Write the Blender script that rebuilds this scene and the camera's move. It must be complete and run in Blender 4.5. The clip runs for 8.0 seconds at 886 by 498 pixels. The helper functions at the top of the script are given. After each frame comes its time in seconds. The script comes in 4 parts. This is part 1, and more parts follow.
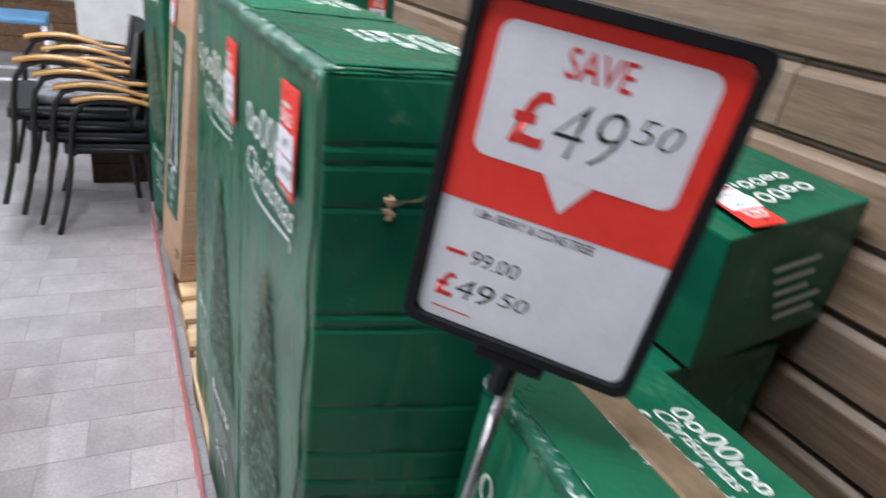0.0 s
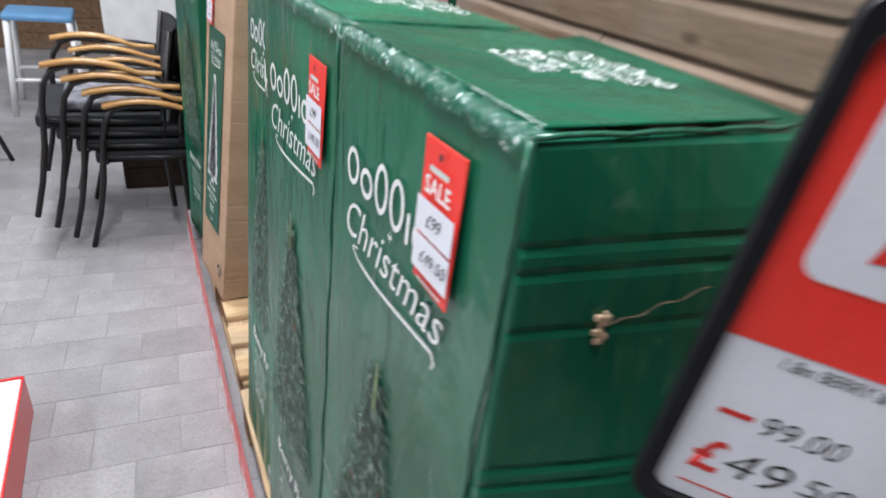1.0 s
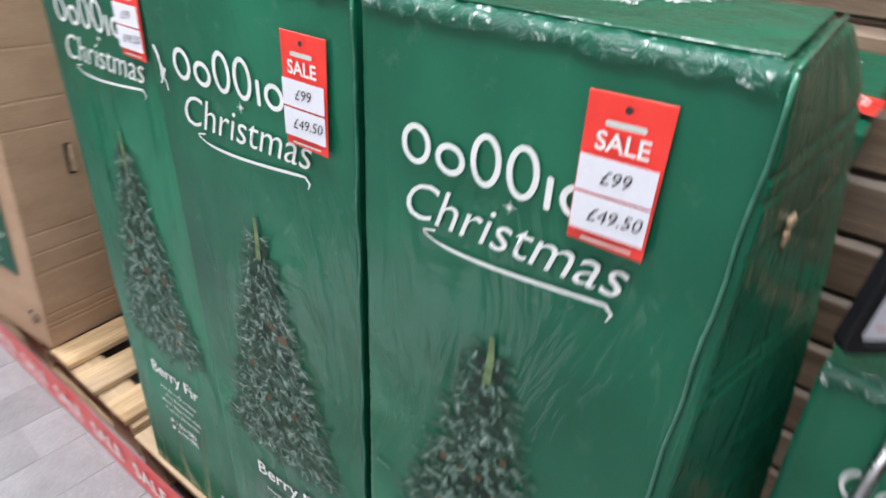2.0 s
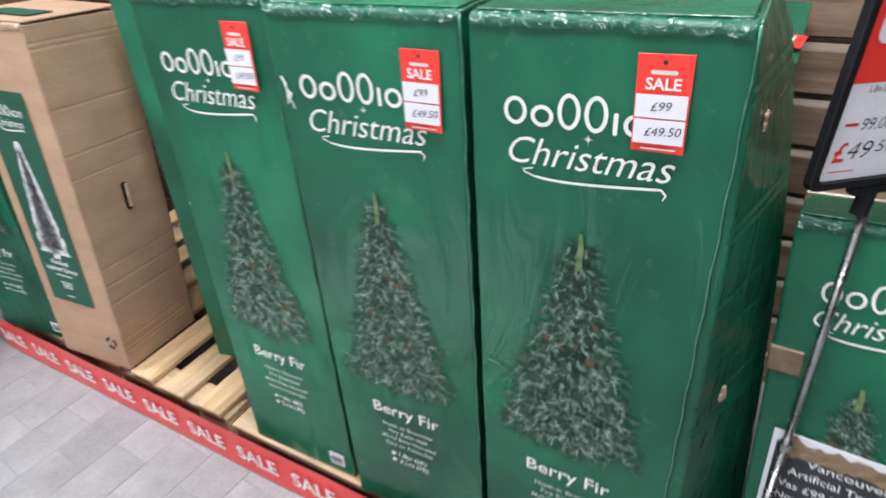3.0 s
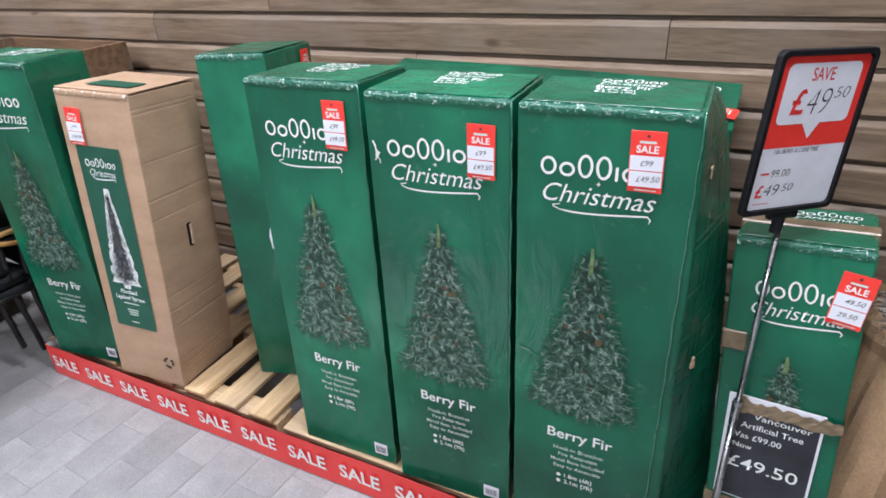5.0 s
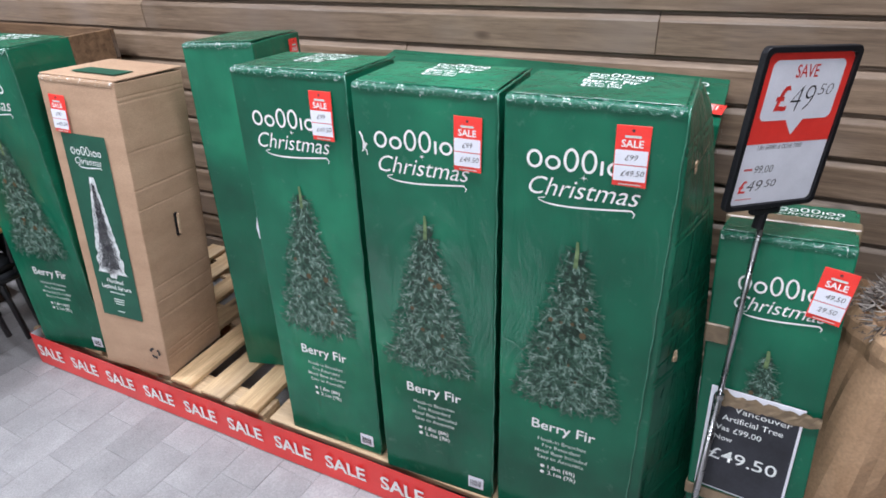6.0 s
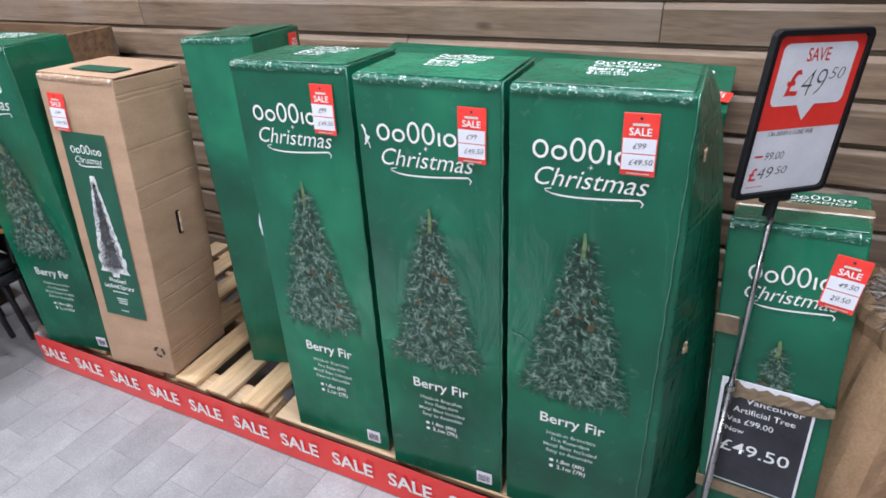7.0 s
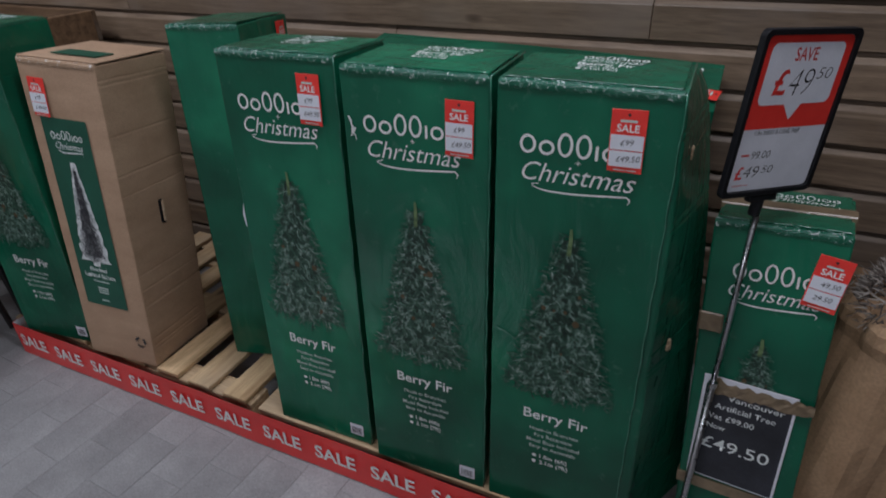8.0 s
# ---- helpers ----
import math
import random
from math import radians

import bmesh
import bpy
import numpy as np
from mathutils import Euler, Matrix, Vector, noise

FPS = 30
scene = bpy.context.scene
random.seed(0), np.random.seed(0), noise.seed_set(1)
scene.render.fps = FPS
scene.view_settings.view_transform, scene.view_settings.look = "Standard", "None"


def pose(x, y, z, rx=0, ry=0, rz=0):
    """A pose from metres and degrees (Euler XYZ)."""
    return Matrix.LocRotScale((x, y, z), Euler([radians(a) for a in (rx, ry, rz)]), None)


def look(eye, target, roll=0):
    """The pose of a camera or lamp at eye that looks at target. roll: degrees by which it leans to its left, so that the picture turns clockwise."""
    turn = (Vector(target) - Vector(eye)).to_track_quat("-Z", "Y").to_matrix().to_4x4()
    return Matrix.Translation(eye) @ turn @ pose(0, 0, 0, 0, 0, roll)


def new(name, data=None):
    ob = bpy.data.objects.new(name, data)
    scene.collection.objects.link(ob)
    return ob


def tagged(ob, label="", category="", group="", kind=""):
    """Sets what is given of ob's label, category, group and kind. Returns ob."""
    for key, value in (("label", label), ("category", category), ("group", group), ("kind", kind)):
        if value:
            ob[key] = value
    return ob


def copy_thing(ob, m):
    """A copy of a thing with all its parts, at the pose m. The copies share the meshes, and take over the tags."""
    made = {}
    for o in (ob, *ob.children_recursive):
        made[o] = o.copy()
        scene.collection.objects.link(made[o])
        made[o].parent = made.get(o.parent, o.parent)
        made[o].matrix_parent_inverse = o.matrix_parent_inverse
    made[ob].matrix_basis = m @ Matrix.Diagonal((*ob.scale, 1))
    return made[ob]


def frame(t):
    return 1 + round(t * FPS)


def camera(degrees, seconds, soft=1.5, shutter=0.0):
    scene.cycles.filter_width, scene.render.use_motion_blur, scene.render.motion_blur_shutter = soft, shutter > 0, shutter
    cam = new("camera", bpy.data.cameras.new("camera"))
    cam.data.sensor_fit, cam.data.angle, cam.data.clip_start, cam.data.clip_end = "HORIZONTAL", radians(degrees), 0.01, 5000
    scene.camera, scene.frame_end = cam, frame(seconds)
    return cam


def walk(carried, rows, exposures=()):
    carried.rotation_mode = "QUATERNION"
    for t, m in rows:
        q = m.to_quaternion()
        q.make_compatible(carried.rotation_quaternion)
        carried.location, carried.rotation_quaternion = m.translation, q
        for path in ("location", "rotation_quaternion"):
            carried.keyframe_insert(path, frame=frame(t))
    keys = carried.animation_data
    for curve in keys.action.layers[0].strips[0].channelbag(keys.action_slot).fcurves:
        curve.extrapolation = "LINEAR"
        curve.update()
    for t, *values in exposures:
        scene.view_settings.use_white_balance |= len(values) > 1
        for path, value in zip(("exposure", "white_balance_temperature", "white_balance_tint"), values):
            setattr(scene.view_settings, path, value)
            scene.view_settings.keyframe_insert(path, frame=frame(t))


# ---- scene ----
cam = camera(72.6, 8.0, 1.7, 0.75)
PATH = [
    (0, (0.911, -0.16, 1.484), (-0.631, 0.764, 0.608), 9.3),
    (0.5, (0.811, -0.195, 1.487), (-0.781, 0.667, 0.636), 11.5),
    (1, (0.638, -0.191, 1.474), (-0.908, 0.664, 0.537), 7.4),
    (1.2, (0.591, -0.204, 1.466), (-0.897, 0.68, 0.463), 6.4),
    (2.3, (0.383, -0.507, 1.465), (-0.443, 0.957, 0.383), 1.6),
    (2.5, (0.386, -0.569, 1.479), (-0.402, 0.908, 0.385), 0.9),
    (3, (0.402, -0.75, 1.54), (-0.489, 0.686, 0.471), -4.6),
    (3.5, (0.415, -0.93, 1.61), (-0.406, 0.566, 0.569), -3.1),
    (4, (0.411, -1.074, 1.663), (-0.386, 0.469, 0.671), -3.9),
    (4.2, (0.406, -1.12, 1.691), (-0.389, 0.44, 0.724), -2.6),
    (5.3, (0.429, -1.159, 1.696), (-0.391, 0.404, 0.756), -3.4),
    (5.5, (0.434, -1.155, 1.696), (-0.362, 0.411, 0.74), -3.0),
    (6, (0.432, -1.155, 1.695), (-0.356, 0.41, 0.731), -2.2),
    (6.5, (0.425, -1.15, 1.69), (-0.356, 0.408, 0.709), -2.2),
    (7, (0.419, -1.145, 1.683), (-0.373, 0.409, 0.705), -3.2),
    (7.5, (0.412, -1.139, 1.69), (-0.361, 0.436, 0.73), -2.5),
    (8, (0.419, -1.134, 1.68), (-0.332, 0.427, 0.68), -1.7),
]
walk(cam, [(t, look(eye, target, roll)) for t, eye, target, roll in PATH],
     exposures=[(0.0, 0.06, 6600, 15), (1.0, 0.0, 6600, 15), (2.5, 0.14, 6650, 15), (3.0, 0.18, 6650, 15), (4.0, 0.08, 6550, 15), (5.5, 0.08, 6350, 16),
                (7.2, 0.08, 6350, 16), (7.5, -0.6, 6350, 16), (8.0, -1.5, 6300, 16)])

# ---- light: rows of ceiling luminaires in a roofed garden-centre hall ----
world = bpy.data.worlds.new("world")
scene.world = world
world.use_nodes = True
world.node_tree.nodes["Background"].inputs[0].default_value = (0.75, 0.85, 1.0, 1)
world.node_tree.nodes["Background"].inputs[1].default_value = 0.05
CEILING = 3.2
LAMPS = [(-2.5, -0.35), (0.25, -0.35), (-5.4, -4.1), (-2.5, -4.1), (0.25, -4.1)]
LAMP_POWER = 84


# ---- materials ----
def nodes_of(name):
    m = bpy.data.materials.new(name)
    m.use_nodes = True
    nt = m.node_tree
    return m, nt, nt.nodes["Principled BSDF"], nt.links.new


def add(nt, kind, **values):
    n = nt.nodes.new(kind)
    for key, value in values.items():
        n.inputs[key].default_value = value
    return n


def ramp(nt, stops):
    n = nt.nodes.new("ShaderNodeValToRGB")
    e = n.color_ramp.elements
    while len(e) < len(stops):
        e.new(0.5)
    for k, (at, col) in enumerate(stops):
        e[k].position = at
        e[k].color = (*col, 1)
    return n


def mix(nt, a, b, fac, kind="MIX"):
    n = nt.nodes.new("ShaderNodeMix")
    n.data_type, n.blend_type = "RGBA", kind
    for sock, v in ((n.inputs[0], fac), (n.inputs[6], a), (n.inputs[7], b)):
        if isinstance(v, tuple):
            sock.default_value = (*v, 1)
        elif isinstance(v, (int, float)):
            sock.default_value = v
        else:
            nt.links.new(v, sock)
    return n.outputs[2]


def surface(name, dark, light, rough=0.6, scale=8.0, grain=120.0, bump=0.15, bump_dist=0.002, metal=0.0, coat=0.0,
            stretch=(1, 1, 1), rand=0.0, rough_var=0.1, spec=0.5, contrast=0.7):
    """Two scales of variation: broad clouds and fine grain, with fine relief; rand varies it from piece to piece."""
    m, nt, p, link = nodes_of(name)
    tc = nt.nodes.new("ShaderNodeTexCoord")
    mp = nt.nodes.new("ShaderNodeMapping")
    mp.inputs["Scale"].default_value = stretch
    link(tc.outputs["Object"], mp.inputs[0])
    vec = mp.outputs[0]
    if rand:
        oi = nt.nodes.new("ShaderNodeObjectInfo")
        off = nt.nodes.new("ShaderNodeVectorMath")
        off.operation = "ADD"
        sc = nt.nodes.new("ShaderNodeVectorMath")
        sc.operation = "SCALE"
        sc.inputs[0].default_value = (7.3, 3.1, 5.7)
        link(oi.outputs["Random"], sc.inputs[3])
        link(mp.outputs[0], off.inputs[0])
        link(sc.outputs[0], off.inputs[1])
        vec = off.outputs[0]
    big = add(nt, "ShaderNodeTexNoise", Scale=scale, Detail=4.0, Roughness=0.6)
    fine = add(nt, "ShaderNodeTexNoise", Scale=grain, Detail=3.0)
    link(vec, big.inputs["Vector"])
    link(vec, fine.inputs["Vector"])
    r = ramp(nt, [(0.3, dark), (0.7, light)])
    link(big.outputs[0], r.inputs[0])
    g = ramp(nt, [(0.25, (0.72,) * 3), (0.75, (1.18,) * 3)])
    link(fine.outputs[0], g.inputs[0])
    col = mix(nt, r.outputs[0], g.outputs[0], contrast, "MULTIPLY")
    if rand:
        lo = ramp(nt, [(0, (1 - rand,) * 3), (1, (1 + rand,) * 3)])
        link(oi.outputs["Random"], lo.inputs[0])
        col = mix(nt, col, lo.outputs[0], 1.0, "MULTIPLY")
    link(col, p.inputs["Base Color"])
    rr = nt.nodes.new("ShaderNodeMapRange")
    rr.inputs["To Min"].default_value, rr.inputs["To Max"].default_value = max(rough - rough_var, 0.03), min(rough + rough_var, 1)
    link(big.outputs[0], rr.inputs[0])
    link(rr.outputs[0], p.inputs["Roughness"])
    p.inputs["Metallic"].default_value = metal
    p.inputs["Coat Weight"].default_value = coat
    p.inputs["Coat Roughness"].default_value = 0.15
    p.inputs["Specular IOR Level"].default_value = spec
    bp = add(nt, "ShaderNodeBump", Strength=bump, Distance=bump_dist)
    link(fine.outputs[0], bp.inputs["Height"])
    link(bp.outputs[0], p.inputs["Normal"])
    return m


def film_card(name, dark, light, glow):
    """Printed card under loose clear film: cloudy print, broad wrinkles in a glossy coat."""
    m, nt, p, link = nodes_of(name)
    tc = nt.nodes.new("ShaderNodeTexCoord")
    oi = nt.nodes.new("ShaderNodeObjectInfo")
    sc = nt.nodes.new("ShaderNodeVectorMath")
    sc.operation = "SCALE"
    sc.inputs[0].default_value = (4.3, 9.1, 6.7)
    off = nt.nodes.new("ShaderNodeVectorMath")
    off.operation = "ADD"
    link(oi.outputs["Random"], sc.inputs[3])
    link(tc.outputs["Object"], off.inputs[0])
    link(sc.outputs[0], off.inputs[1])
    cloud = add(nt, "ShaderNodeTexNoise", Scale=3.2, Detail=3.0, Roughness=0.5)
    link(off.outputs[0], cloud.inputs["Vector"])
    r = ramp(nt, [(0.3, dark), (0.55, light), (0.78, glow)])
    link(cloud.outputs[0], r.inputs[0])
    wear = add(nt, "ShaderNodeTexNoise", Scale=26.0, Detail=6.0, Roughness=0.7)
    link(off.outputs[0], wear.inputs["Vector"])
    wr = ramp(nt, [(0.60, (0, 0, 0)), (0.74, (0.40,) * 3)])
    link(wear.outputs[0], wr.inputs[0])
    col = mix(nt, r.outputs[0], (0.09, 0.2, 0.14), wr.outputs[0])
    link(col, p.inputs["Base Color"])
    mp = nt.nodes.new("ShaderNodeMapping")
    mp.inputs["Scale"].default_value = (1.0, 1.0, 0.35)
    mp.inputs["Rotation"].default_value = (0, 0.5, 0)
    link(off.outputs[0], mp.inputs[0])
    wrk = add(nt, "ShaderNodeTexNoise", Scale=11.0, Detail=5.0, Roughness=0.55, Distortion=0.8)
    link(mp.outputs[0], wrk.inputs["Vector"])
    mv = nt.nodes.new("ShaderNodeMapping")
    mv.inputs["Scale"].default_value = (1.0, 1.0, 0.14)
    link(off.outputs[0], mv.inputs[0])
    pleat = add(nt, "ShaderNodeTexNoise", Scale=9.0, Detail=2.0, Roughness=0.5, Distortion=0.4)
    link(mv.outputs[0], pleat.inputs["Vector"])
    both = nt.nodes.new("ShaderNodeMath")
    both.operation = "ADD"
    link(wrk.outputs[0], both.inputs[0])
    link(pleat.outputs[0], both.inputs[1])
    bp = add(nt, "ShaderNodeBump", Strength=0.7, Distance=0.020)
    link(both.outputs[0], bp.inputs["Height"])
    fine = add(nt, "ShaderNodeTexNoise", Scale=260.0, Detail=2.0)
    link(tc.outputs["Object"], fine.inputs["Vector"])
    bq = add(nt, "ShaderNodeBump", Strength=0.08, Distance=0.001)
    link(fine.outputs[0], bq.inputs["Height"])
    link(bq.outputs[0], p.inputs["Normal"])
    link(bp.outputs[0], p.inputs["Coat Normal"])
    p.inputs["Roughness"].default_value = 0.55
    p.inputs["Coat Weight"].default_value = 0.7
    p.inputs["Specular IOR Level"].default_value = 0.12
    p.inputs["Coat Roughness"].default_value = 0.16
    return m


def island_mat(name, stops, rough=0.7, clump=0.0):
    """Tone by piece; clump mixes in tufts of like tone, about a fingertip across."""
    m, nt, p, link = nodes_of(name)
    g = nt.nodes.new("ShaderNodeNewGeometry")
    r = ramp(nt, stops)
    value = g.outputs["Random Per Island"]
    if clump:
        tc = nt.nodes.new("ShaderNodeTexCoord")
        n = add(nt, "ShaderNodeTexNoise", Scale=75.0, Detail=2.0)
        link(tc.outputs["Object"], n.inputs["Vector"])
        mr = nt.nodes.new("ShaderNodeMapRange")
        mr.inputs["From Min"].default_value, mr.inputs["From Max"].default_value = 0.32, 0.68
        link(n.outputs[0], mr.inputs[0])
        mx = nt.nodes.new("ShaderNodeMix")
        mx.inputs[0].default_value = clump
        link(value, mx.inputs[2])
        link(mr.outputs[0], mx.inputs[3])
        value = mx.outputs[0]
    link(value, r.inputs[0])
    link(r.outputs[0], p.inputs["Base Color"])
    p.inputs["Roughness"].default_value = rough
    return m


def timber(name, dark, light, along=(1, 14, 14), rough=0.6, rand=0.18, knots=True, grey=(0.16, 0.13, 0.11)):
    """Sawn boards: long grain, knots, weathered greyish patches, each board with its own tone."""
    m, nt, p, link = nodes_of(name)
    tc = nt.nodes.new("ShaderNodeTexCoord")
    oi = nt.nodes.new("ShaderNodeObjectInfo")
    sc = nt.nodes.new("ShaderNodeVectorMath")
    sc.operation = "SCALE"
    sc.inputs[0].default_value = (13.3, 29.1, 17.7)
    off = nt.nodes.new("ShaderNodeVectorMath")
    off.operation = "ADD"
    link(oi.outputs["Random"], sc.inputs[3])
    link(tc.outputs["Object"], off.inputs[0])
    link(sc.outputs[0], off.inputs[1])
    mp = nt.nodes.new("ShaderNodeMapping")
    mp.inputs["Scale"].default_value = along
    link(off.outputs[0], mp.inputs[0])
    g1 = add(nt, "ShaderNodeTexNoise", Scale=2.2, Detail=6.0, Roughness=0.6, Distortion=0.6)
    g2 = add(nt, "ShaderNodeTexNoise", Scale=14.0, Detail=4.0, Roughness=0.7)
    link(mp.outputs[0], g1.inputs["Vector"])
    link(mp.outputs[0], g2.inputs["Vector"])
    r = ramp(nt, [(0.3, dark), (0.68, light)])
    link(g1.outputs[0], r.inputs[0])
    gr = ramp(nt, [(0.3, (0.7,) * 3), (0.7, (1.15,) * 3)])
    link(g2.outputs[0], gr.inputs[0])
    col = mix(nt, r.outputs[0], gr.outputs[0], 0.8, "MULTIPLY")
    patch = add(nt, "ShaderNodeTexNoise", Scale=3.0, Detail=3.0)
    link(off.outputs[0], patch.inputs["Vector"])
    pr = ramp(nt, [(0.5, (0, 0, 0)), (0.72, (0.6,) * 3)])
    link(patch.outputs[0], pr.inputs[0])
    col = mix(nt, col, grey, pr.outputs[0])
    if knots:
        mk = nt.nodes.new("ShaderNodeMapping")
        mk.inputs["Scale"].default_value = tuple(1.0 if v > 2 else 0.45 for v in along)
        link(off.outputs[0], mk.inputs[0])
        v = add(nt, "ShaderNodeTexVoronoi", Scale=5.0)
        link(mk.outputs[0], v.inputs["Vector"])
        kr = ramp(nt, [(0.03, (0.85,) * 3), (0.1, (0, 0, 0))])
        link(v.outputs["Distance"], kr.inputs[0])
        col = mix(nt, col, (0.05, 0.028, 0.016), kr.outputs[0])
    tone = ramp(nt, [(0, (1 - rand,) * 3), (1, (1 + rand,) * 3)])
    link(oi.outputs["Random"], tone.inputs[0])
    col = mix(nt, col, tone.outputs[0], 1.0, "MULTIPLY")
    link(col, p.inputs["Base Color"])
    p.inputs["Roughness"].default_value = rough
    bp = add(nt, "ShaderNodeBump", Strength=0.35, Distance=0.002)
    link(g2.outputs[0], bp.inputs["Height"])
    link(bp.outputs[0], p.inputs["Normal"])
    return m


GREEN = film_card("green_card", (0.0010, 0.066, 0.035), (0.002, 0.120, 0.063), (0.010, 0.205, 0.104))
WHITE_INK = surface("white_ink", (0.70, 0.74, 0.72), (0.84, 0.86, 0.85), rough=0.45, scale=30, grain=300, bump=0.02, contrast=0.12)
PALE_INK = surface("pale_ink", (0.42, 0.52, 0.47), (0.62, 0.70, 0.66), rough=0.45, scale=60, grain=300, bump=0.02, contrast=0.12)
TREE_INK = island_mat("fir_print", [(0, (0.008, 0.044, 0.026)), (0.5, (0.034, 0.104, 0.066)), (0.8, (0.095, 0.195, 0.140)), (1, (0.24, 0.36, 0.29))], 0.5, clump=0.55)
TREE_INK_LIT = island_mat("fir_print_tips", [(0, (0.045, 0.125, 0.088)), (0.4, (0.15, 0.28, 0.22)), (0.75, (0.36, 0.49, 0.43)), (1, (0.66, 0.75, 0.70))], 0.5, clump=0.5)
TREE_INK_DARK = island_mat("fir_print_inner", [(0, (0.002, 0.014, 0.009)), (0.6, (0.009, 0.036, 0.023)), (1, (0.036, 0.088, 0.060))], 0.5, clump=0.6)
TREE_BACK = surface("fir_print_shadow", (0.004, 0.022, 0.013), (0.014, 0.046, 0.028), rough=0.5, scale=40)
CONE_INK = island_mat("cone_print", [(0, (0.060, 0.042, 0.018)), (1, (0.150, 0.098, 0.042))], 0.5)
FLOCK_INK = island_mat("flocked_print", [(0, (0.010, 0.011, 0.014)), (0.5, (0.030, 0.032, 0.038)), (0.68, (0.30, 0.31, 0.33)), (1, (0.8, 0.82, 0.82))], 0.5, clump=0.3)
FLOCK_EDGE = surface("flocked_print_edge", (0.55, 0.58, 0.58), (0.8, 0.82, 0.82), rough=0.5, scale=50)
TWIG_INK = surface("twig_print", (0.07, 0.13, 0.05), (0.16, 0.24, 0.10), rough=0.5, scale=60)
RED = surface("red_card", (0.80, 0.036, 0.026), (0.92, 0.056, 0.040), rough=0.42, scale=14, grain=260, bump=0.04, contrast=0.12)
RED_STRIP = surface("red_strip_plastic", (0.72, 0.022, 0.018), (0.88, 0.038, 0.030), rough=0.32, scale=5, grain=200, bump=0.05, coat=0.3, contrast=0.12)
PAPER = surface("white_paper", (0.70, 0.71, 0.77), (0.80, 0.81, 0.875), rough=0.5, scale=12, grain=300, bump=0.03, contrast=0.12)
BLACK_INK = surface("black_ink", (0.012, 0.012, 0.014), (0.03, 0.03, 0.034), rough=0.5, scale=60, bump=0.02, contrast=0.12)
RED_INK = surface("red_ink", (0.60, 0.025, 0.02), (0.72, 0.04, 0.03), rough=0.5, scale=60, bump=0.02, contrast=0.12)
BLACK_PLASTIC = surface("black_plastic", (0.008, 0.008, 0.010), (0.014, 0.014, 0.016), rough=0.5, scale=20, grain=400, bump=0.05, spec=0.2)
STEEL = surface("brushed_steel", (0.38, 0.38, 0.39), (0.58, 0.58, 0.60), rough=0.28, scale=16, grain=300, metal=1.0, bump=0.04)
SLATE = surface("chalk_black_card", (0.014, 0.015, 0.020), (0.035, 0.037, 0.048), rough=0.6, scale=9, grain=220, bump=0.03)
KRAFT = surface("kraft_card", (0.38, 0.24, 0.150), (0.47, 0.31, 0.20), rough=0.75, scale=5, grain=160, bump=0.08, stretch=(1, 1, 3))
KRAFT_RAW = surface("torn_card", (0.42, 0.28, 0.17), (0.60, 0.44, 0.30), rough=0.9, scale=40, grain=200, bump=0.3)
KRAFT_SACK = surface("kraft_sack_paper", (0.36, 0.215, 0.115), (0.50, 0.32, 0.19), rough=0.7, scale=7, grain=140, bump=0.15, bump_dist=0.004)
BROWN_TAPE = surface("brown_parcel_tape", (0.15, 0.105, 0.062), (0.27, 0.195, 0.12), rough=0.35, scale=18, grain=60, bump=0.25, coat=0.1)
PALLET_WOOD = timber("pallet_pine", (0.40, 0.25, 0.125), (0.66, 0.47, 0.27), along=(14, 1, 14), rough=0.75, rand=0.2, grey=(0.40, 0.31, 0.22))
PALLET_WOOD_X = timber("pallet_pine_long", (0.36, 0.23, 0.12), (0.60, 0.43, 0.26), along=(1, 14, 14), rough=0.75, rand=0.15, grey=(0.38, 0.30, 0.22))
WALL_WOOD = timber("stained_cladding", (0.115, 0.074, 0.046), (0.270, 0.190, 0.128), along=(1, 16, 16), rough=0.5, rand=0.2, grey=(0.22, 0.17, 0.135))
CRATE_WOOD = timber("crate_boards", (0.10, 0.055, 0.028), (0.26, 0.15, 0.08), along=(1, 14, 14), rough=0.7)
DARK_WOOD = timber("dark_planter_boards", (0.02, 0.012, 0.008), (0.055, 0.033, 0.02), along=(1, 14, 14), rough=0.7, knots=False, grey=(0.03, 0.025, 0.02))
ARM_WOOD = timber("varnished_armrest", (0.40, 0.20, 0.065), (0.60, 0.34, 0.12), along=(14, 1, 14), rough=0.3, knots=False, rand=0.05, grey=(0.5, 0.3, 0.12))
PAVER = surface("concrete_paver", (0.225, 0.221, 0.226), (0.345, 0.34, 0.347), rough=0.75, scale=4, grain=150, bump=0.3, rand=0.06)
JOINT = surface("joint_sand", (0.225, 0.22, 0.223), (0.31, 0.305, 0.308), rough=0.95, scale=12, grain=240, bump=0.4)
PLASTER = surface("painted_block", (0.52, 0.51, 0.49), (0.62, 0.61, 0.59), rough=0.85, scale=2, grain=60, bump=0.2)
CEIL = surface("ceiling_sheet", (0.55, 0.56, 0.57), (0.66, 0.67, 0.68), rough=0.8, scale=1.5, grain=40)
CHAIR_TUBE = surface("black_powder_coat", (0.006, 0.006, 0.007), (0.015, 0.015, 0.017), rough=0.42, scale=20, grain=300)
CHAIR_MESH = surface("black_sling_fabric", (0.008, 0.009, 0.011), (0.022, 0.024, 0.030), rough=0.75, scale=12, grain=420, bump=0.4)
GREY_FABRIC = surface("grey_cushion_fabric", (0.07, 0.075, 0.09), (0.30, 0.30, 0.33), rough=0.9, scale=22, grain=320, bump=0.4)
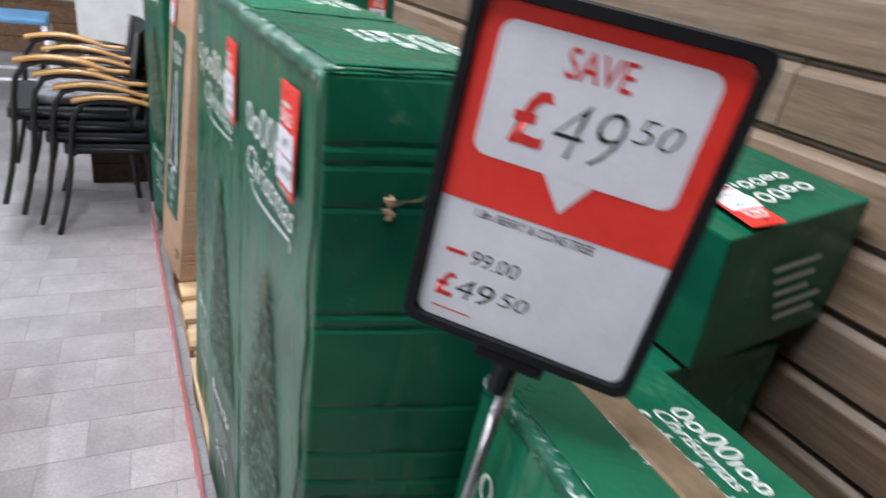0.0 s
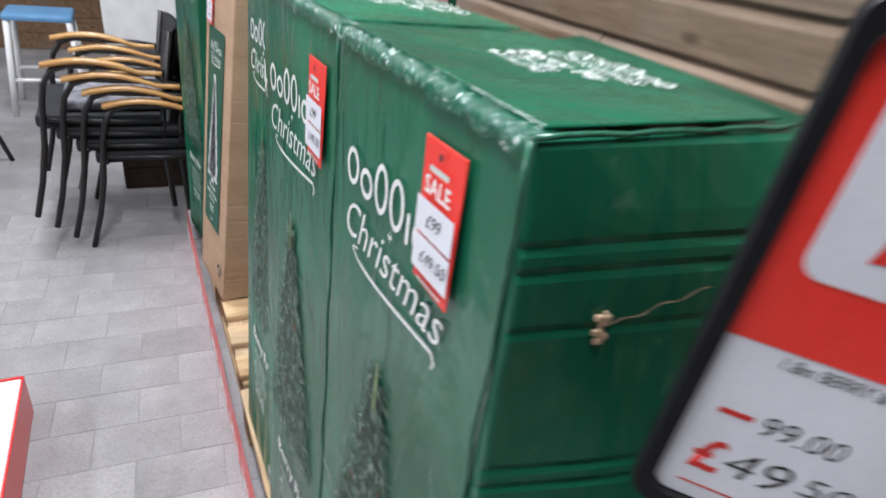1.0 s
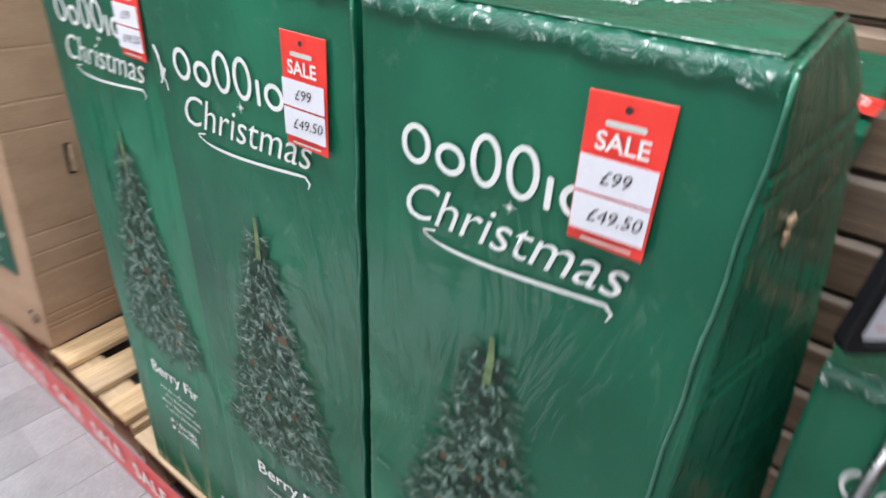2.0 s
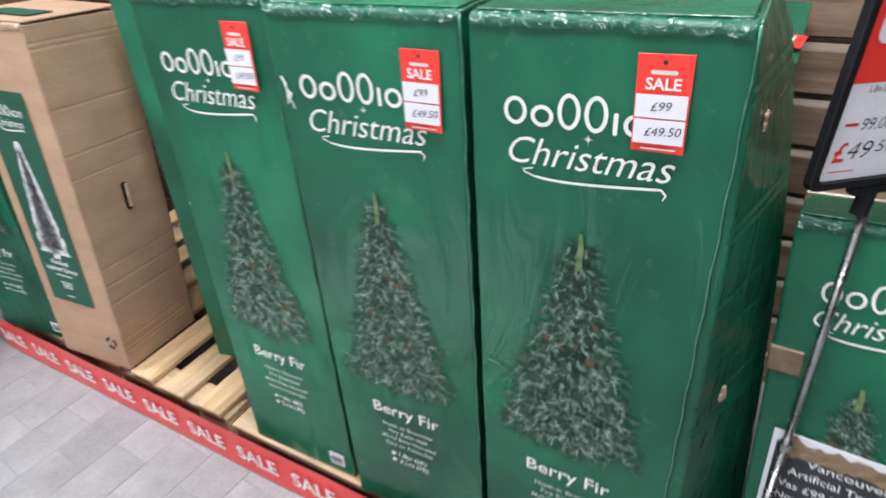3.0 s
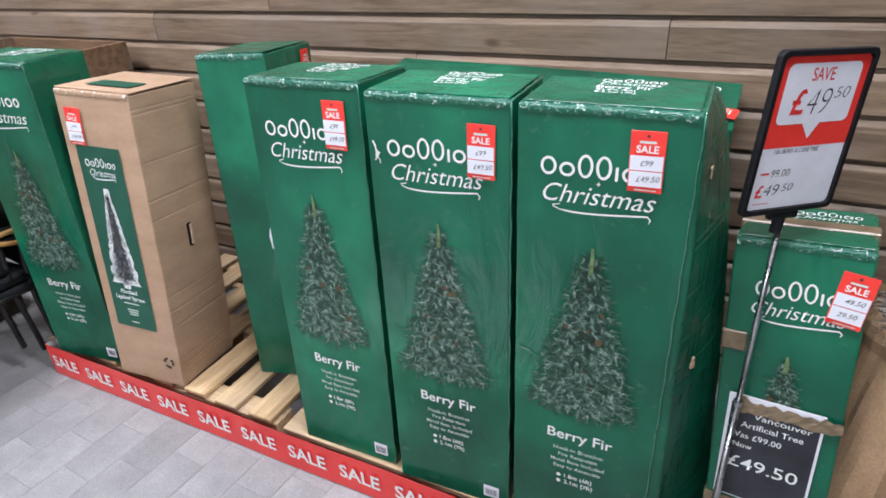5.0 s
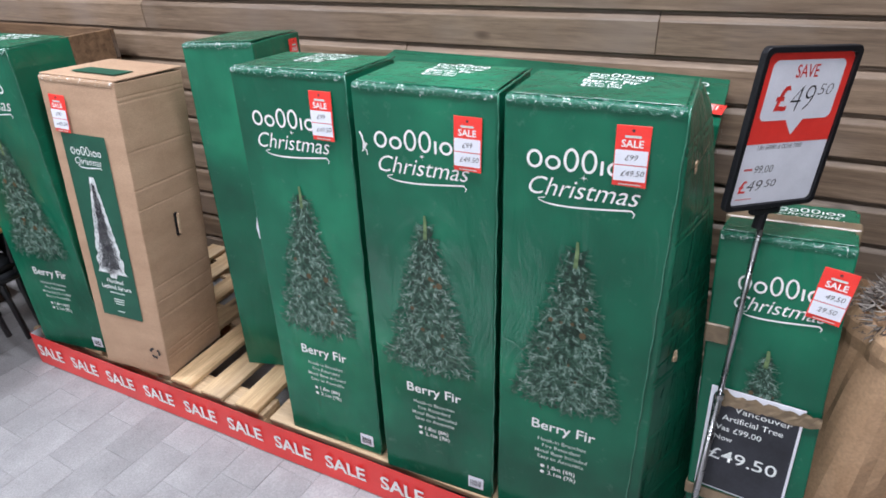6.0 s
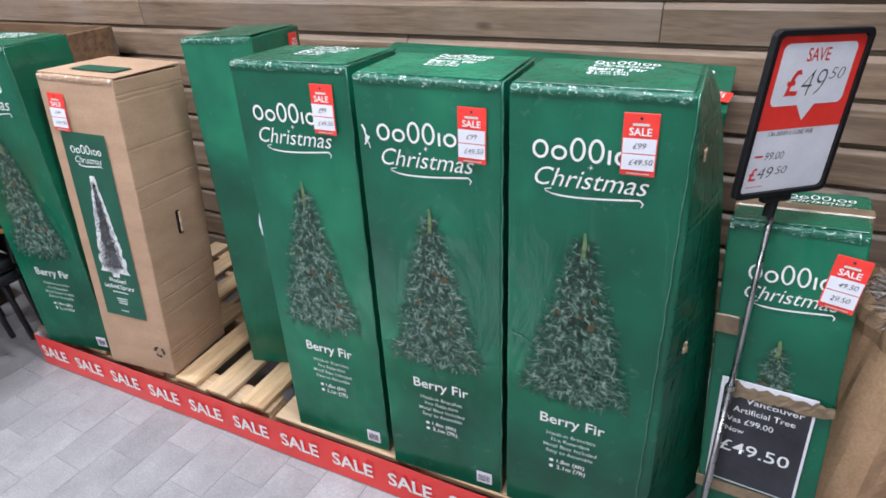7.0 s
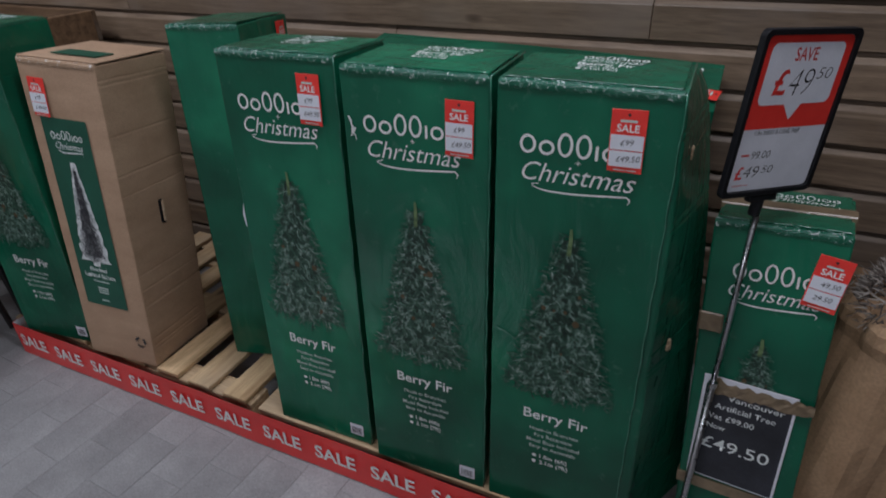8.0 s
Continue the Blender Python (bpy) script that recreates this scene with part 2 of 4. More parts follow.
WHITE_PLASTIC = surface("white_plastic", (0.70, 0.71, 0.72), (0.82, 0.83, 0.84), rough=0.4, scale=8, contrast=0.12)
BLUE_SEAT = surface("blue_plastic", (0.10, 0.28, 0.52), (0.16, 0.38, 0.64), rough=0.45, scale=8, contrast=0.12)
LEAF_PANEL = surface("green_label", (0.006, 0.070, 0.042), (0.010, 0.100, 0.060), rough=0.45, scale=8, bump=0.03, contrast=0.12)
GREY_FUR = island_mat("flocked_fibres", [(0, (0.05, 0.04, 0.035)), (0.5, (0.16, 0.13, 0.11)), (1, (0.42, 0.38, 0.34))], 0.9)


def clear_tape(name, under, pale):
    """Thin clear tape: the card shows through; glints on its crinkles are painted into the colour."""
    m, nt, p, link = nodes_of(name)
    tc = nt.nodes.new("ShaderNodeTexCoord")
    n = add(nt, "ShaderNodeTexNoise", Scale=48.0, Detail=5.0, Roughness=0.65, Distortion=1.8)
    link(tc.outputs["Object"], n.inputs["Vector"])
    bp = add(nt, "ShaderNodeBump", Strength=0.7, Distance=0.006)
    link(n.outputs[0], bp.inputs["Height"])
    link(bp.outputs[0], p.inputs["Normal"])
    # noise peaks turn pale, then white: painted glints in the base colour
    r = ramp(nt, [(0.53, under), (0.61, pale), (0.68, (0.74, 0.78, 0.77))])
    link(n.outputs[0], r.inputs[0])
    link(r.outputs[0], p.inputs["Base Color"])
    p.inputs["Roughness"].default_value = 0.2
    p.inputs["Specular IOR Level"].default_value = 0.5
    return m


# second colour of each clear tape is its fainter painted glint
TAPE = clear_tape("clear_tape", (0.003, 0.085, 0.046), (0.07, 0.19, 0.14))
FILM = surface("clear_film_seam", (0.006, 0.10, 0.056), (0.05, 0.19, 0.125), rough=0.25, scale=14, grain=90, bump=0.3, coat=0.4)
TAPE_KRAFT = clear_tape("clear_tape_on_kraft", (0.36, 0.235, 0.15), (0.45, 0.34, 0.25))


# ---- mesh helpers ----
def block(bm, x0, x1, y0, y1, z0, z1, bevel=0.0, segs=1):
    vs = bmesh.ops.create_cube(bm, size=1.0)["verts"]
    for v in vs:
        v.co = Vector((x0 + (v.co.x + 0.5) * (x1 - x0), y0 + (v.co.y + 0.5) * (y1 - y0), z0 + (v.co.z + 0.5) * (z1 - z0)))
    if bevel:
        es = list({e for v in vs for e in v.link_edges})
        bmesh.ops.bevel(bm, geom=es, offset=bevel, segments=segs, profile=0.6, affect="EDGES")
    return bm


def flat(bm, pts, y):
    """A face in the plane y = const from (x, z) pairs, facing -y."""
    f = bm.faces.new([bm.verts.new((x, y, z)) for x, z in pts])
    f.normal_update()
    if f.normal.y > 0:
        f.normal_flip()
    return f


def disc(bm, cx, cz, rx, rz, y, n=12):
    return flat(bm, [(cx + rx * math.cos(2 * math.pi * k / n), cz + rz * math.sin(2 * math.pi * k / n)) for k in range(n)], y)


def rounded(x0, x1, z0, z1, r, n=5):
    pts = []
    for cx, cz, a0 in ((x1 - r, z0 + r, -90), (x1 - r, z1 - r, 0), (x0 + r, z1 - r, 90), (x0 + r, z0 + r, 180)):
        for k in range(n + 1):
            a = radians(a0 + 90 * k / n)
            pts.append((cx + r * math.cos(a), cz + r * math.sin(a)))
    return pts


def tube(bm, pts, r, n=8, taper=None):
    """A round bar along points."""
    pts = [Vector(p) for p in pts]
    rings = []
    side = None
    for k, p in enumerate(pts):
        d = (pts[min(k + 1, len(pts) - 1)] - pts[max(k - 1, 0)]).normalized()
        ref = side if side is not None else (Vector((1, 0, 0)) if abs(d.x) < 0.8 else Vector((0, 1, 0)))
        u = (ref - d * ref.dot(d)).normalized()
        side = u
        w = d.cross(u)
        rad = r if taper is None else r + (taper - r) * k / (len(pts) - 1)
        rings.append([bm.verts.new(p + rad * (math.cos(2 * math.pi * j / n) * u + math.sin(2 * math.pi * j / n) * w)) for j in range(n)])
    for a, b in zip(rings, rings[1:]):
        for j in range(n):
            bm.faces.new((a[j], a[(j + 1) % n], b[(j + 1) % n], b[j]))
    bm.faces.new(rings[0][::-1])
    bm.faces.new(rings[-1])
    return bm


def ribbon(bm, pts, widths, y):
    """A flat pen stroke through (x, z) points in the plane y = const."""
    prev = None
    for k, (x, z) in enumerate(pts):
        a, b = pts[max(k - 1, 0)], pts[min(k + 1, len(pts) - 1)]
        d = Vector((b[0] - a[0], b[1] - a[1])).normalized()
        w = widths[k] if isinstance(widths, (list, tuple)) else widths
        nrm = Vector((-d.y, d.x)) * w / 2
        cur = (bm.verts.new((x + nrm.x, y, z + nrm.y)), bm.verts.new((x - nrm.x, y, z - nrm.y)))
        if prev:
            f = bm.faces.new((prev[0], prev[1], cur[1], cur[0]))
            f.normal_update()
            if f.normal.y > 0:
                f.normal_flip()
        prev = cur
    return bm


def mesh_of(name, bm, material, smooth=False):
    me = bpy.data.meshes.new(name)
    bmesh.ops.recalc_face_normals(bm, faces=bm.faces) if smooth else None
    bm.to_mesh(me)
    bm.free()
    me.materials.append(material)
    if smooth:
        for f in me.polygons:
            f.use_smooth = True
    return me


def part(name, bm, material, parent=None, label="", smooth=False, m=None):
    ob = new(name, bm if isinstance(bm, bpy.types.Mesh) else mesh_of(name, bm, material, smooth))
    if parent is not None:
        ob.parent = parent
    if m is not None:
        ob.matrix_basis = m
    if label:
        tagged(ob, label)
    return ob


def thing(name, m, label, category, group=""):
    ob = new(name)
    ob.empty_display_size = 0.1
    ob.matrix_basis = m
    return tagged(ob, label, category, group)


LETTERS = {}


def words(parent, text, x, z, size, material, y=-0.002, width=None, align="LEFT", shear=0.0, bold=0.0, m=None, name="lettering", turn=0.0, label=""):
    """Lettering in the plane y = const, reading along +x; size is the capital's height in metres; width squeezes the line."""
    key = (text, round(shear, 3), bold, align)
    if key not in LETTERS:
        cu = bpy.data.curves.new("lettering", "FONT")
        cu.body, cu.size, cu.shear, cu.align_x, cu.resolution_u = text, 1.0, shear, align, 3
        cu.offset = bold
        ob = bpy.data.objects.new("lettering", cu)
        scene.collection.objects.link(ob)
        dg = bpy.context.evaluated_depsgraph_get()
        me = bpy.data.meshes.new_from_object(ob.evaluated_get(dg))
        bpy.data.objects.remove(ob)
        bpy.data.curves.remove(cu)
        LETTERS[key] = me
    me = LETTERS[key].copy()
    co = np.empty(len(me.vertices) * 3)
    me.vertices.foreach_get("co", co)
    co = co.reshape(-1, 3)
    s = size / 0.70
    span = co[:, 0].max() - co[:, 0].min()
    sx = s if width is None else width / span
    if align == "LEFT":
        co[:, 0] -= co[:, 0].min()
    ca, sa = math.cos(radians(turn)), math.sin(radians(turn))
    px, pz = co[:, 0] * sx, co[:, 1] * s
    out = np.stack([x + px * ca - pz * sa, np.full(len(co), y), z + px * sa + pz * ca], 1)
    me.vertices.foreach_set("co", out.ravel())
    me.materials.clear()
    me.materials.append(material)
    ob = new(name, me)
    ob.parent = parent
    if m is not None:
        ob.matrix_basis = m
    if label:
        tagged(ob, label)
    return ob


# ---- setting ----
X0, X1, Y0, WALL_Y = -9.0, 4.0, -6.0, 1.045


def slab(name, x0, x1, y0, y1, z0, z1, material, label, category):
    bm = block(bmesh.new(), x0, x1, y0, y1, z0, z1)
    return tagged(part(name, bm, material), label, category, kind="structure")


floor = slab("floor", X0, X1, Y0, WALL_Y + 0.2, -0.12, -0.0022, JOINT, "grey paved floor with sanded joints", "floor")
wall_north = slab("wall_north", X0, X1, WALL_Y, WALL_Y + 0.2, 0.0, CEILING, DARK_WOOD, "wall clad in dark-stained horizontal timber boards", "wall")
slab("wall_south", X0, X1, Y0 - 0.2, Y0, 0, CEILING, PLASTER, "plain painted block wall", "wall")
slab("wall_west", X0 - 0.2, X0, Y0 - 0.2, WALL_Y + 0.2, 0, CEILING, PLASTER, "plain painted block wall", "wall")
slab("wall_east", X1, X1 + 0.2, Y0 - 0.2, WALL_Y + 0.2, 0, CEILING, DARK_WOOD, "wall of dark-stained boards", "wall")
slab("ceiling", X0 - 0.2, X1 + 0.2, Y0 - 0.2, WALL_Y + 0.2, CEILING, CEILING + 0.15, CEIL, "pale sheet ceiling of the hall", "ceiling")

GLOW, gnt, gp, _ = nodes_of("lamp_diffuser")
gp.inputs["Emission Color"].default_value = (0.95, 0.98, 1, 1)
gp.inputs["Emission Strength"].default_value = 3.0


def luminaire(x, y):
    t = thing("ceiling_light", pose(x, y, CEILING), "long white ceiling luminaire with a pale diffuser", "ceiling light", "ceiling lights of the hall")
    part("housing", block(bmesh.new(), -0.75, 0.75, -0.2, 0.2, -0.07, -0.001, 0.01), WHITE_PLASTIC, t)
    part("diffuser", block(bmesh.new(), -0.72, 0.72, -0.17, 0.17, -0.085, -0.071, 0.004), GLOW, t)
    lamp = bpy.data.lights.new("ceiling_lamp", "AREA")
    lamp.shape, lamp.size, lamp.size_y, lamp.energy, lamp.color = "RECTANGLE", 1.4, 0.4, LAMP_POWER, (0.90, 0.95, 1.0)
    new("ceiling_lamp", lamp).matrix_world = pose(x, y, CEILING - 0.1)


for lx, ly in LAMPS:
    luminaire(lx, ly)


# ---- printed cartons ----
CW, CD, CH = 0.357, 0.245, 1.225


def carton_body(W, D, H, seed, crease=True, slump=0.004, flare=0.0, depth=0.0016):
    """A carton with softened edges, dented sides and pressed-in crease lines across its side panels."""
    rng = random.Random(seed)
    bm = block(bmesh.new(), 0, W, 0, D, 0, H, 0.005, 2)
    zs = [H * k / 26 for k in range(1, 26)]
    lines = sorted(rng.uniform(0.06, 0.96) * H for _ in range(18 if depth > 0.002 else 12)) if crease else []
    for z in zs + [c + d for c in lines for d in (-0.006, 0.0, 0.006)]:
        bmesh.ops.bisect_plane(bm, geom=bm.verts[:] + bm.edges[:] + bm.faces[:], plane_co=(0, 0, z), plane_no=(0, 0, 1))
    for k in range(1, 8):
        bmesh.ops.bisect_plane(bm, geom=bm.verts[:] + bm.edges[:] + bm.faces[:], plane_co=(W * k / 8, 0, 0), plane_no=(1, 0, 0))
    for k in range(1, 6):
        bmesh.ops.bisect_plane(bm, geom=bm.verts[:] + bm.edges[:] + bm.faces[:], plane_co=(0, D * k / 6, 0), plane_no=(0, 1, 0))
    for v in bm.verts:
        x, y, z = v.co
        n = noise.noise(Vector((x * 5 + seed * 3.1, y * 5, z * 4)))
        n2 = noise.noise(Vector((x * 5, y * 14 + seed * 1.7, z * 9)))
        mid = math.sin(math.pi * min(max(z / H, 0), 1))
        if x > W - 0.002 or x < 0.002:
            s = 1 if x > W / 2 else -1
            v.co.x += s * (slump * mid * math.sin(math.pi * y / D) + min(0.0015, depth) * n2)
            for c in lines:
                if abs(z - c) < 0.001:
                    v.co.x -= s * (depth if s > 0 else 0.001) * (0.4 + 1.2 * abs(n2))
        if x > W / 2 and flare:
            v.co.x += flare * (x / W) ** 3 * max(0.0, 1 - z / H) ** 0.5 * (0.2 + 0.8 * y / D)
        if y < 0.002:
            v.co.y += 0.0006 + 0.0012 * (0.5 + 0.5 * n)
        if y > D - 0.002:
            v.co.y += slump * mid
        if z > H - 0.002:
            v.co.z += 0.003 * n
    return bm


def logo_shapes(parent, x, z, w, h, y, m=None):
    """The maker's mark as a row of plain pale ovals and a bar, each a part."""
    wide = (1.12, 1.08, 1.04, 1.04, 0.42, 1.04, 0.86)
    tall = (0.80, 0.62, 1.0, 1.0, 0.60, 0.62, 0.62)
    unit, left, n = w / sum(wide), x, 20
    for k in range(7):
        step = unit * wide[k]
        cx, left = left + step / 2, left + step
        bm = bmesh.new()
        if k == 4:
            flat(bm, rounded(cx - unit * 0.085, cx + unit * 0.085, z, z + h * tall[k], unit * 0.06, 2), y)
        else:
            rx, rz = step * 0.43, h * tall[k] / 2
            ring = [[(cx + (rx - d) * math.cos(2 * math.pi * j / n), z + rz + (rz - d) * math.sin(2 * math.pi * j / n)) for j in range(n)] for d in (0, unit * 0.165)]
            for j in range(n):
                flat(bm, [ring[0][j], ring[0][(j + 1) % n], ring[1][(j + 1) % n], ring[1][j]], y)
        part("mark_shape", bm, WHITE_INK, parent, m=m)


def needles(sprigs, seed, y):
    """Sprigs (x, z, angle, length) drawn as a stalk with short needles to both sides, in the plane y = const."""
    rng = random.Random(seed)
    verts, faces = [], []

    def blade(ox, oz, ang, length, wide):
        dx, dz = math.cos(ang), math.sin(ang)
        nx, nz = -dz * wide, dx * wide
        k = len(verts)
        verts.extend(((ox - nx, y, oz - nz), (ox + dx * length, y, oz + dz * length), (ox + nx, y, oz + nz)))
        faces.append((k, k + 1, k + 2))

    for x, z, ang, length in sprigs:
        bend = rng.uniform(-0.5, 0.5)
        for n in range(19):
            f = n / 18
            a = ang + bend * f
            px, pz = x + math.cos(a) * length * f, z + math.sin(a) * length * f
            side = 1 if n % 2 else -1
            blade(px, pz, a + side * rng.uniform(0.45, 1.05), length * rng.uniform(0.24, 0.44) * (1.15 - 0.55 * f), length * 0.024)
        blade(x, z, ang + bend * 0.5, length * 1.1, length * 0.03)
    me = bpy.data.meshes.new("needle_print")
    me.from_pydata(verts, [], faces)
    return me


def fir_layers(w, h, seed, tip=0.06):
    """A printed conifer as sprigs in three layers (deep, middle, lit tips), the ragged backing and places for cones."""
    rng = random.Random(seed)
    tall = h * (1 - tip)

    def half(fr):
        return w * 0.5 * (0.13 + 0.87 * fr ** 0.88)
    deep, middle, lit, cones = [], [], [], []
    back = bmesh.new()
    rows = 60
    edge = [half(k / (rows - 1)) * rng.uniform(0.45, 0.84) for k in range(rows)], [half(k / (rows - 1)) * rng.uniform(0.45, 0.84) for k in range(rows)]
    for k in range(rows - 1):
        z0, z1 = tall * (1 - 0.97 * k / (rows - 1)), tall * (1 - 0.97 * (k + 1) / (rows - 1))
        flat(back, [(-edge[0][k], z0), (edge[1][k], z0), (edge[1][k + 1], z1), (-edge[0][k + 1], z1)], -0.0014)
    tiers = 24
    for k in range(tiers):
        fr = (k + 0.35) / tiers
        hw = half(min(1.0, fr + 0.03))
        count = int(4 + 9 * fr)
        for q in range(count):
            u = -1 + 2 * (q + 0.5) / count + rng.uniform(-0.45, 0.45) / count
            reach = (0.30 + 0.32 * abs(u)) * hw * rng.uniform(0.8, 1.2) + 0.012
            ang = radians(-90 + u * 66 + rng.uniform(-12, 12))
            tipx = u * hw * rng.uniform(0.90, 1.06)
            tipz = tall * (1 - fr) - tall * 0.055 * (1 - abs(u)) * rng.uniform(0.6, 1.2) + rng.uniform(-0.008, 0.008)
            sx, sz = tipx - math.cos(ang) * reach, tipz - math.sin(ang) * reach
            size = w * (0.046 + 0.022 * fr) * rng.uniform(0.8, 1.25)
            steps = 4 + int(4 * fr)
            for n in range(steps + 1):
                f = n / steps
                px = sx + (tipx - sx) * f + rng.uniform(-0.5, 0.5) * size
                pz = sz + (tipz - sz) * f + 0.10 * reach * math.sin(3 * f) + rng.uniform(-0.5, 0.5) * size
                for side in (-1, 1):
                    a = ang + side * rng.uniform(0.2, 1.3)
                    (deep if f < 0.5 or rng.random() < 0.25 else middle).append((px, pz, a, size * rng.uniform(0.8, 1.5)))
            for n in range(rng.choice((1, 2, 3))):
                back_off = size * rng.uniform(0.4, 1.4)
                lit.append((tipx - math.cos(ang) * back_off + rng.uniform(-0.4, 0.4) * size, tipz - math.sin(ang) * back_off + rng.uniform(-0.4, 0.4) * size,
                            ang + rng.uniform(-1.1, 1.1), size * rng.uniform(0.7, 1.3)))
            if abs(u) > 0.7:
                for n in range(2):
                    middle.append((tipx, tipz, radians(-90 + u * 80 + rng.uniform(-35, 35)), size * rng.uniform(0.9, 1.3)))
    for k in range(16):
        deep.append((rng.uniform(-0.3, 0.3) * half(0.08), tall * rng.uniform(0.93, 0.99), radians(rng.uniform(20, 160)), w * 0.06))
    for _ in range(8):
        fr = rng.uniform(0.3, 0.96)
        cones.append((rng.uniform(-0.72, 0.72) * half(fr), tall * (1 - fr) + h * 0.012, rng.choice((0.014, 0.018, 0.022, 0.032)) * w))
    return back, deep, middle, lit, cones


def printed_fir(parent, x, z, w, h, seed, flocked=False, y=0.0):
    back, deep, middle, lit, cones = fir_layers(w * (0.80 if flocked else 1), h * (0.95 if flocked else 1), seed)
    at = pose(x, y, z)
    picture = part("tree_picture", back, SLATE if flocked else TREE_BACK, parent, m=at, label="printed picture of a decorated fir tree")
    inks = (SLATE, FLOCK_INK, FLOCK_INK) if flocked else (TREE_INK_DARK, TREE_INK, TREE_INK_LIT)
    for n, (sprigs, ink) in enumerate(zip((deep, middle, lit), inks)):
        me = needles(sprigs, seed + n, -0.0019 - 0.0004 * n)
        me.materials.append(ink)
        part("needle_print", me, None, picture)
    if flocked:
        bm = bmesh.new()
        jag = random.Random(seed + 1)
        edge = [w * 0.5 * (0.14 + 0.86 * (k / 30) ** 0.95) * (0.90 + 0.26 * jag.random()) for k in range(31)]
        for k in range(30):
            z0, z1 = h * (0.97 - 1.0 * k / 30), h * (0.97 - 1.0 * (k + 1) / 30)
            flat(bm, [(-edge[k], z0), (edge[k], z0), (edge[k + 1], z1), (-edge[k + 1], z1)], -0.0011)
        flat(bm, [(-0.02, 0.004), (0.02, 0.004), (0.014, -0.03), (-0.014, -0.03)], -0.0011)
        part("snow_print", bm, FLOCK_EDGE, picture, label="white printed snow outline")
    else:
        for cx, cz, r in cones:
            bm = bmesh.new()
            disc(bm, cx, cz, r, r * 1.15, -0.0031, 9)
            part("cone_print", bm, CONE_INK, picture)
        part("twig_print", ribbon(bmesh.new(), [(0.0, h * 0.86), (0.002, h * 0.94), (0.001, h)], [0.010, 0.009, 0.006], -0.0030), TWIG_INK, picture)


def script_line(parent, x, z, w, size, material=None, y=-0.002, turn=0.0, swash=True):
    material = material or WHITE_INK
    words(parent, "Christmas", x, z, size, material, y, width=w, shear=0.32, turn=turn, bold=-0.004)
    if swash:
        pts = [(x + w * (0.10 + 0.84 * k / 14), z - size * (0.30 + 0.22 * math.sin(math.pi * (k / 14) ** 0.6)) + size * 0.05 * k / 14) for k in range(15)]
        pts = [(x + w * 0.16, z - size * 0.14), (x + w * 0.095, z - size * 0.22)] + pts + [(x + w * 0.97, z - size * 0.42), (x + w * 0.955, z - size * 0.62)]
        part("swash", ribbon(bmesh.new(), pts, [0.0022] * 4 + [0.004] * (len(pts) - 7) + [0.0035, 0.003, 0.0012], y), material, parent)


def star(parent, x, z, r, y=-0.002):
    bm = bmesh.new()
    for k in range(8):
        a = math.pi * k / 4
        b = a + math.pi / 2
        rr = r if k % 2 == 0 else r * 0.65
        flat(bm, [(x + rr * math.cos(a), z + rr * math.sin(a)), (x + 0.1 * r * math.cos(b), z + 0.1 * r * math.sin(b)), (x - 0.1 * r * math.cos(b), z - 0.1 * r * math.sin(b))], y - 0.00005 * k)
    part("star_print", bm, WHITE_INK, parent)


def tape_runs(parent, W, D, H, seed, material=None):
    """Clear tape folded over the top front edge and down the corners, slightly loose."""
    rng = random.Random(seed)
    bm = bmesh.new()
    n = 22
    for (a, b, sgn) in (((0.004, 0.0), (W - 0.004, 0.0), 1),):
        rows = []
        for k in range(n + 1):
            x = a[0] + (b[0] - a[0]) * k / n
            j = lambda s: rng.uniform(-s, s)
            rows.append([bm.verts.new(p) for p in (
                (x, -0.0010, H - 0.013 + j(0.003)), (x, -0.0020 + j(0.0006), H - 0.005), (x, 0.001, H + 0.0015), (x, 0.012, H + 0.0035 + j(0.0008)), (x, 0.022 + j(0.004), H + 0.0035))])
        for r0, r1 in zip(rows, rows[1:]):
            for q in range(4):
                bm.faces.new((r0[q], r1[q], r1[q + 1], r0[q + 1]))
    part("clear_tape", bm, material or TAPE, parent, "crinkled clear tape with painted glints along the top edge", smooth=True)


def film_seam(parent, W, D, H, seed):
    """The wrap's welded seam down the front corner and back along the top edge: a narrow raised, wavy ridge of clear film."""
    down = [(W + 0.002 + 0.0012 * math.sin(k * 1.7 + seed), -0.002 - 0.0012 * math.sin(k * 1.1), H + 0.001 - (H - 0.01) * k / 40) for k in range(41)]
    along = [(W + 0.001, D * k / 10, H + 0.003 + 0.001 * math.sin(k * 2.1 + seed)) for k in range(11)]
    part("film_seam", tube(bmesh.new(), down, 0.0022, 5), FILM, parent, "pale welded seam of the clear wrap", smooth=True)
    part("film_seam", tube(bmesh.new(), along, 0.0022, 5), FILM, parent, smooth=True)


def lid(parent, W, D, H, seed, material=None):
    """The closed top flap: a thin board with a dark gap round it, slightly lifted."""
    bm = block(bmesh.new(), 0.006, W - 0.008, 0.014, D - 0.006, H + 0.0035, H + 0.006, 0.001)
    for v in bm.verts:
        v.co.z += 0.002 * max(0, (v.co.x / W - 0.6)) + 0.002 * noise.noise(Vector((v.co.x * 9, v.co.y * 9, seed)))
    part("lid", bm, material or GREEN, parent)


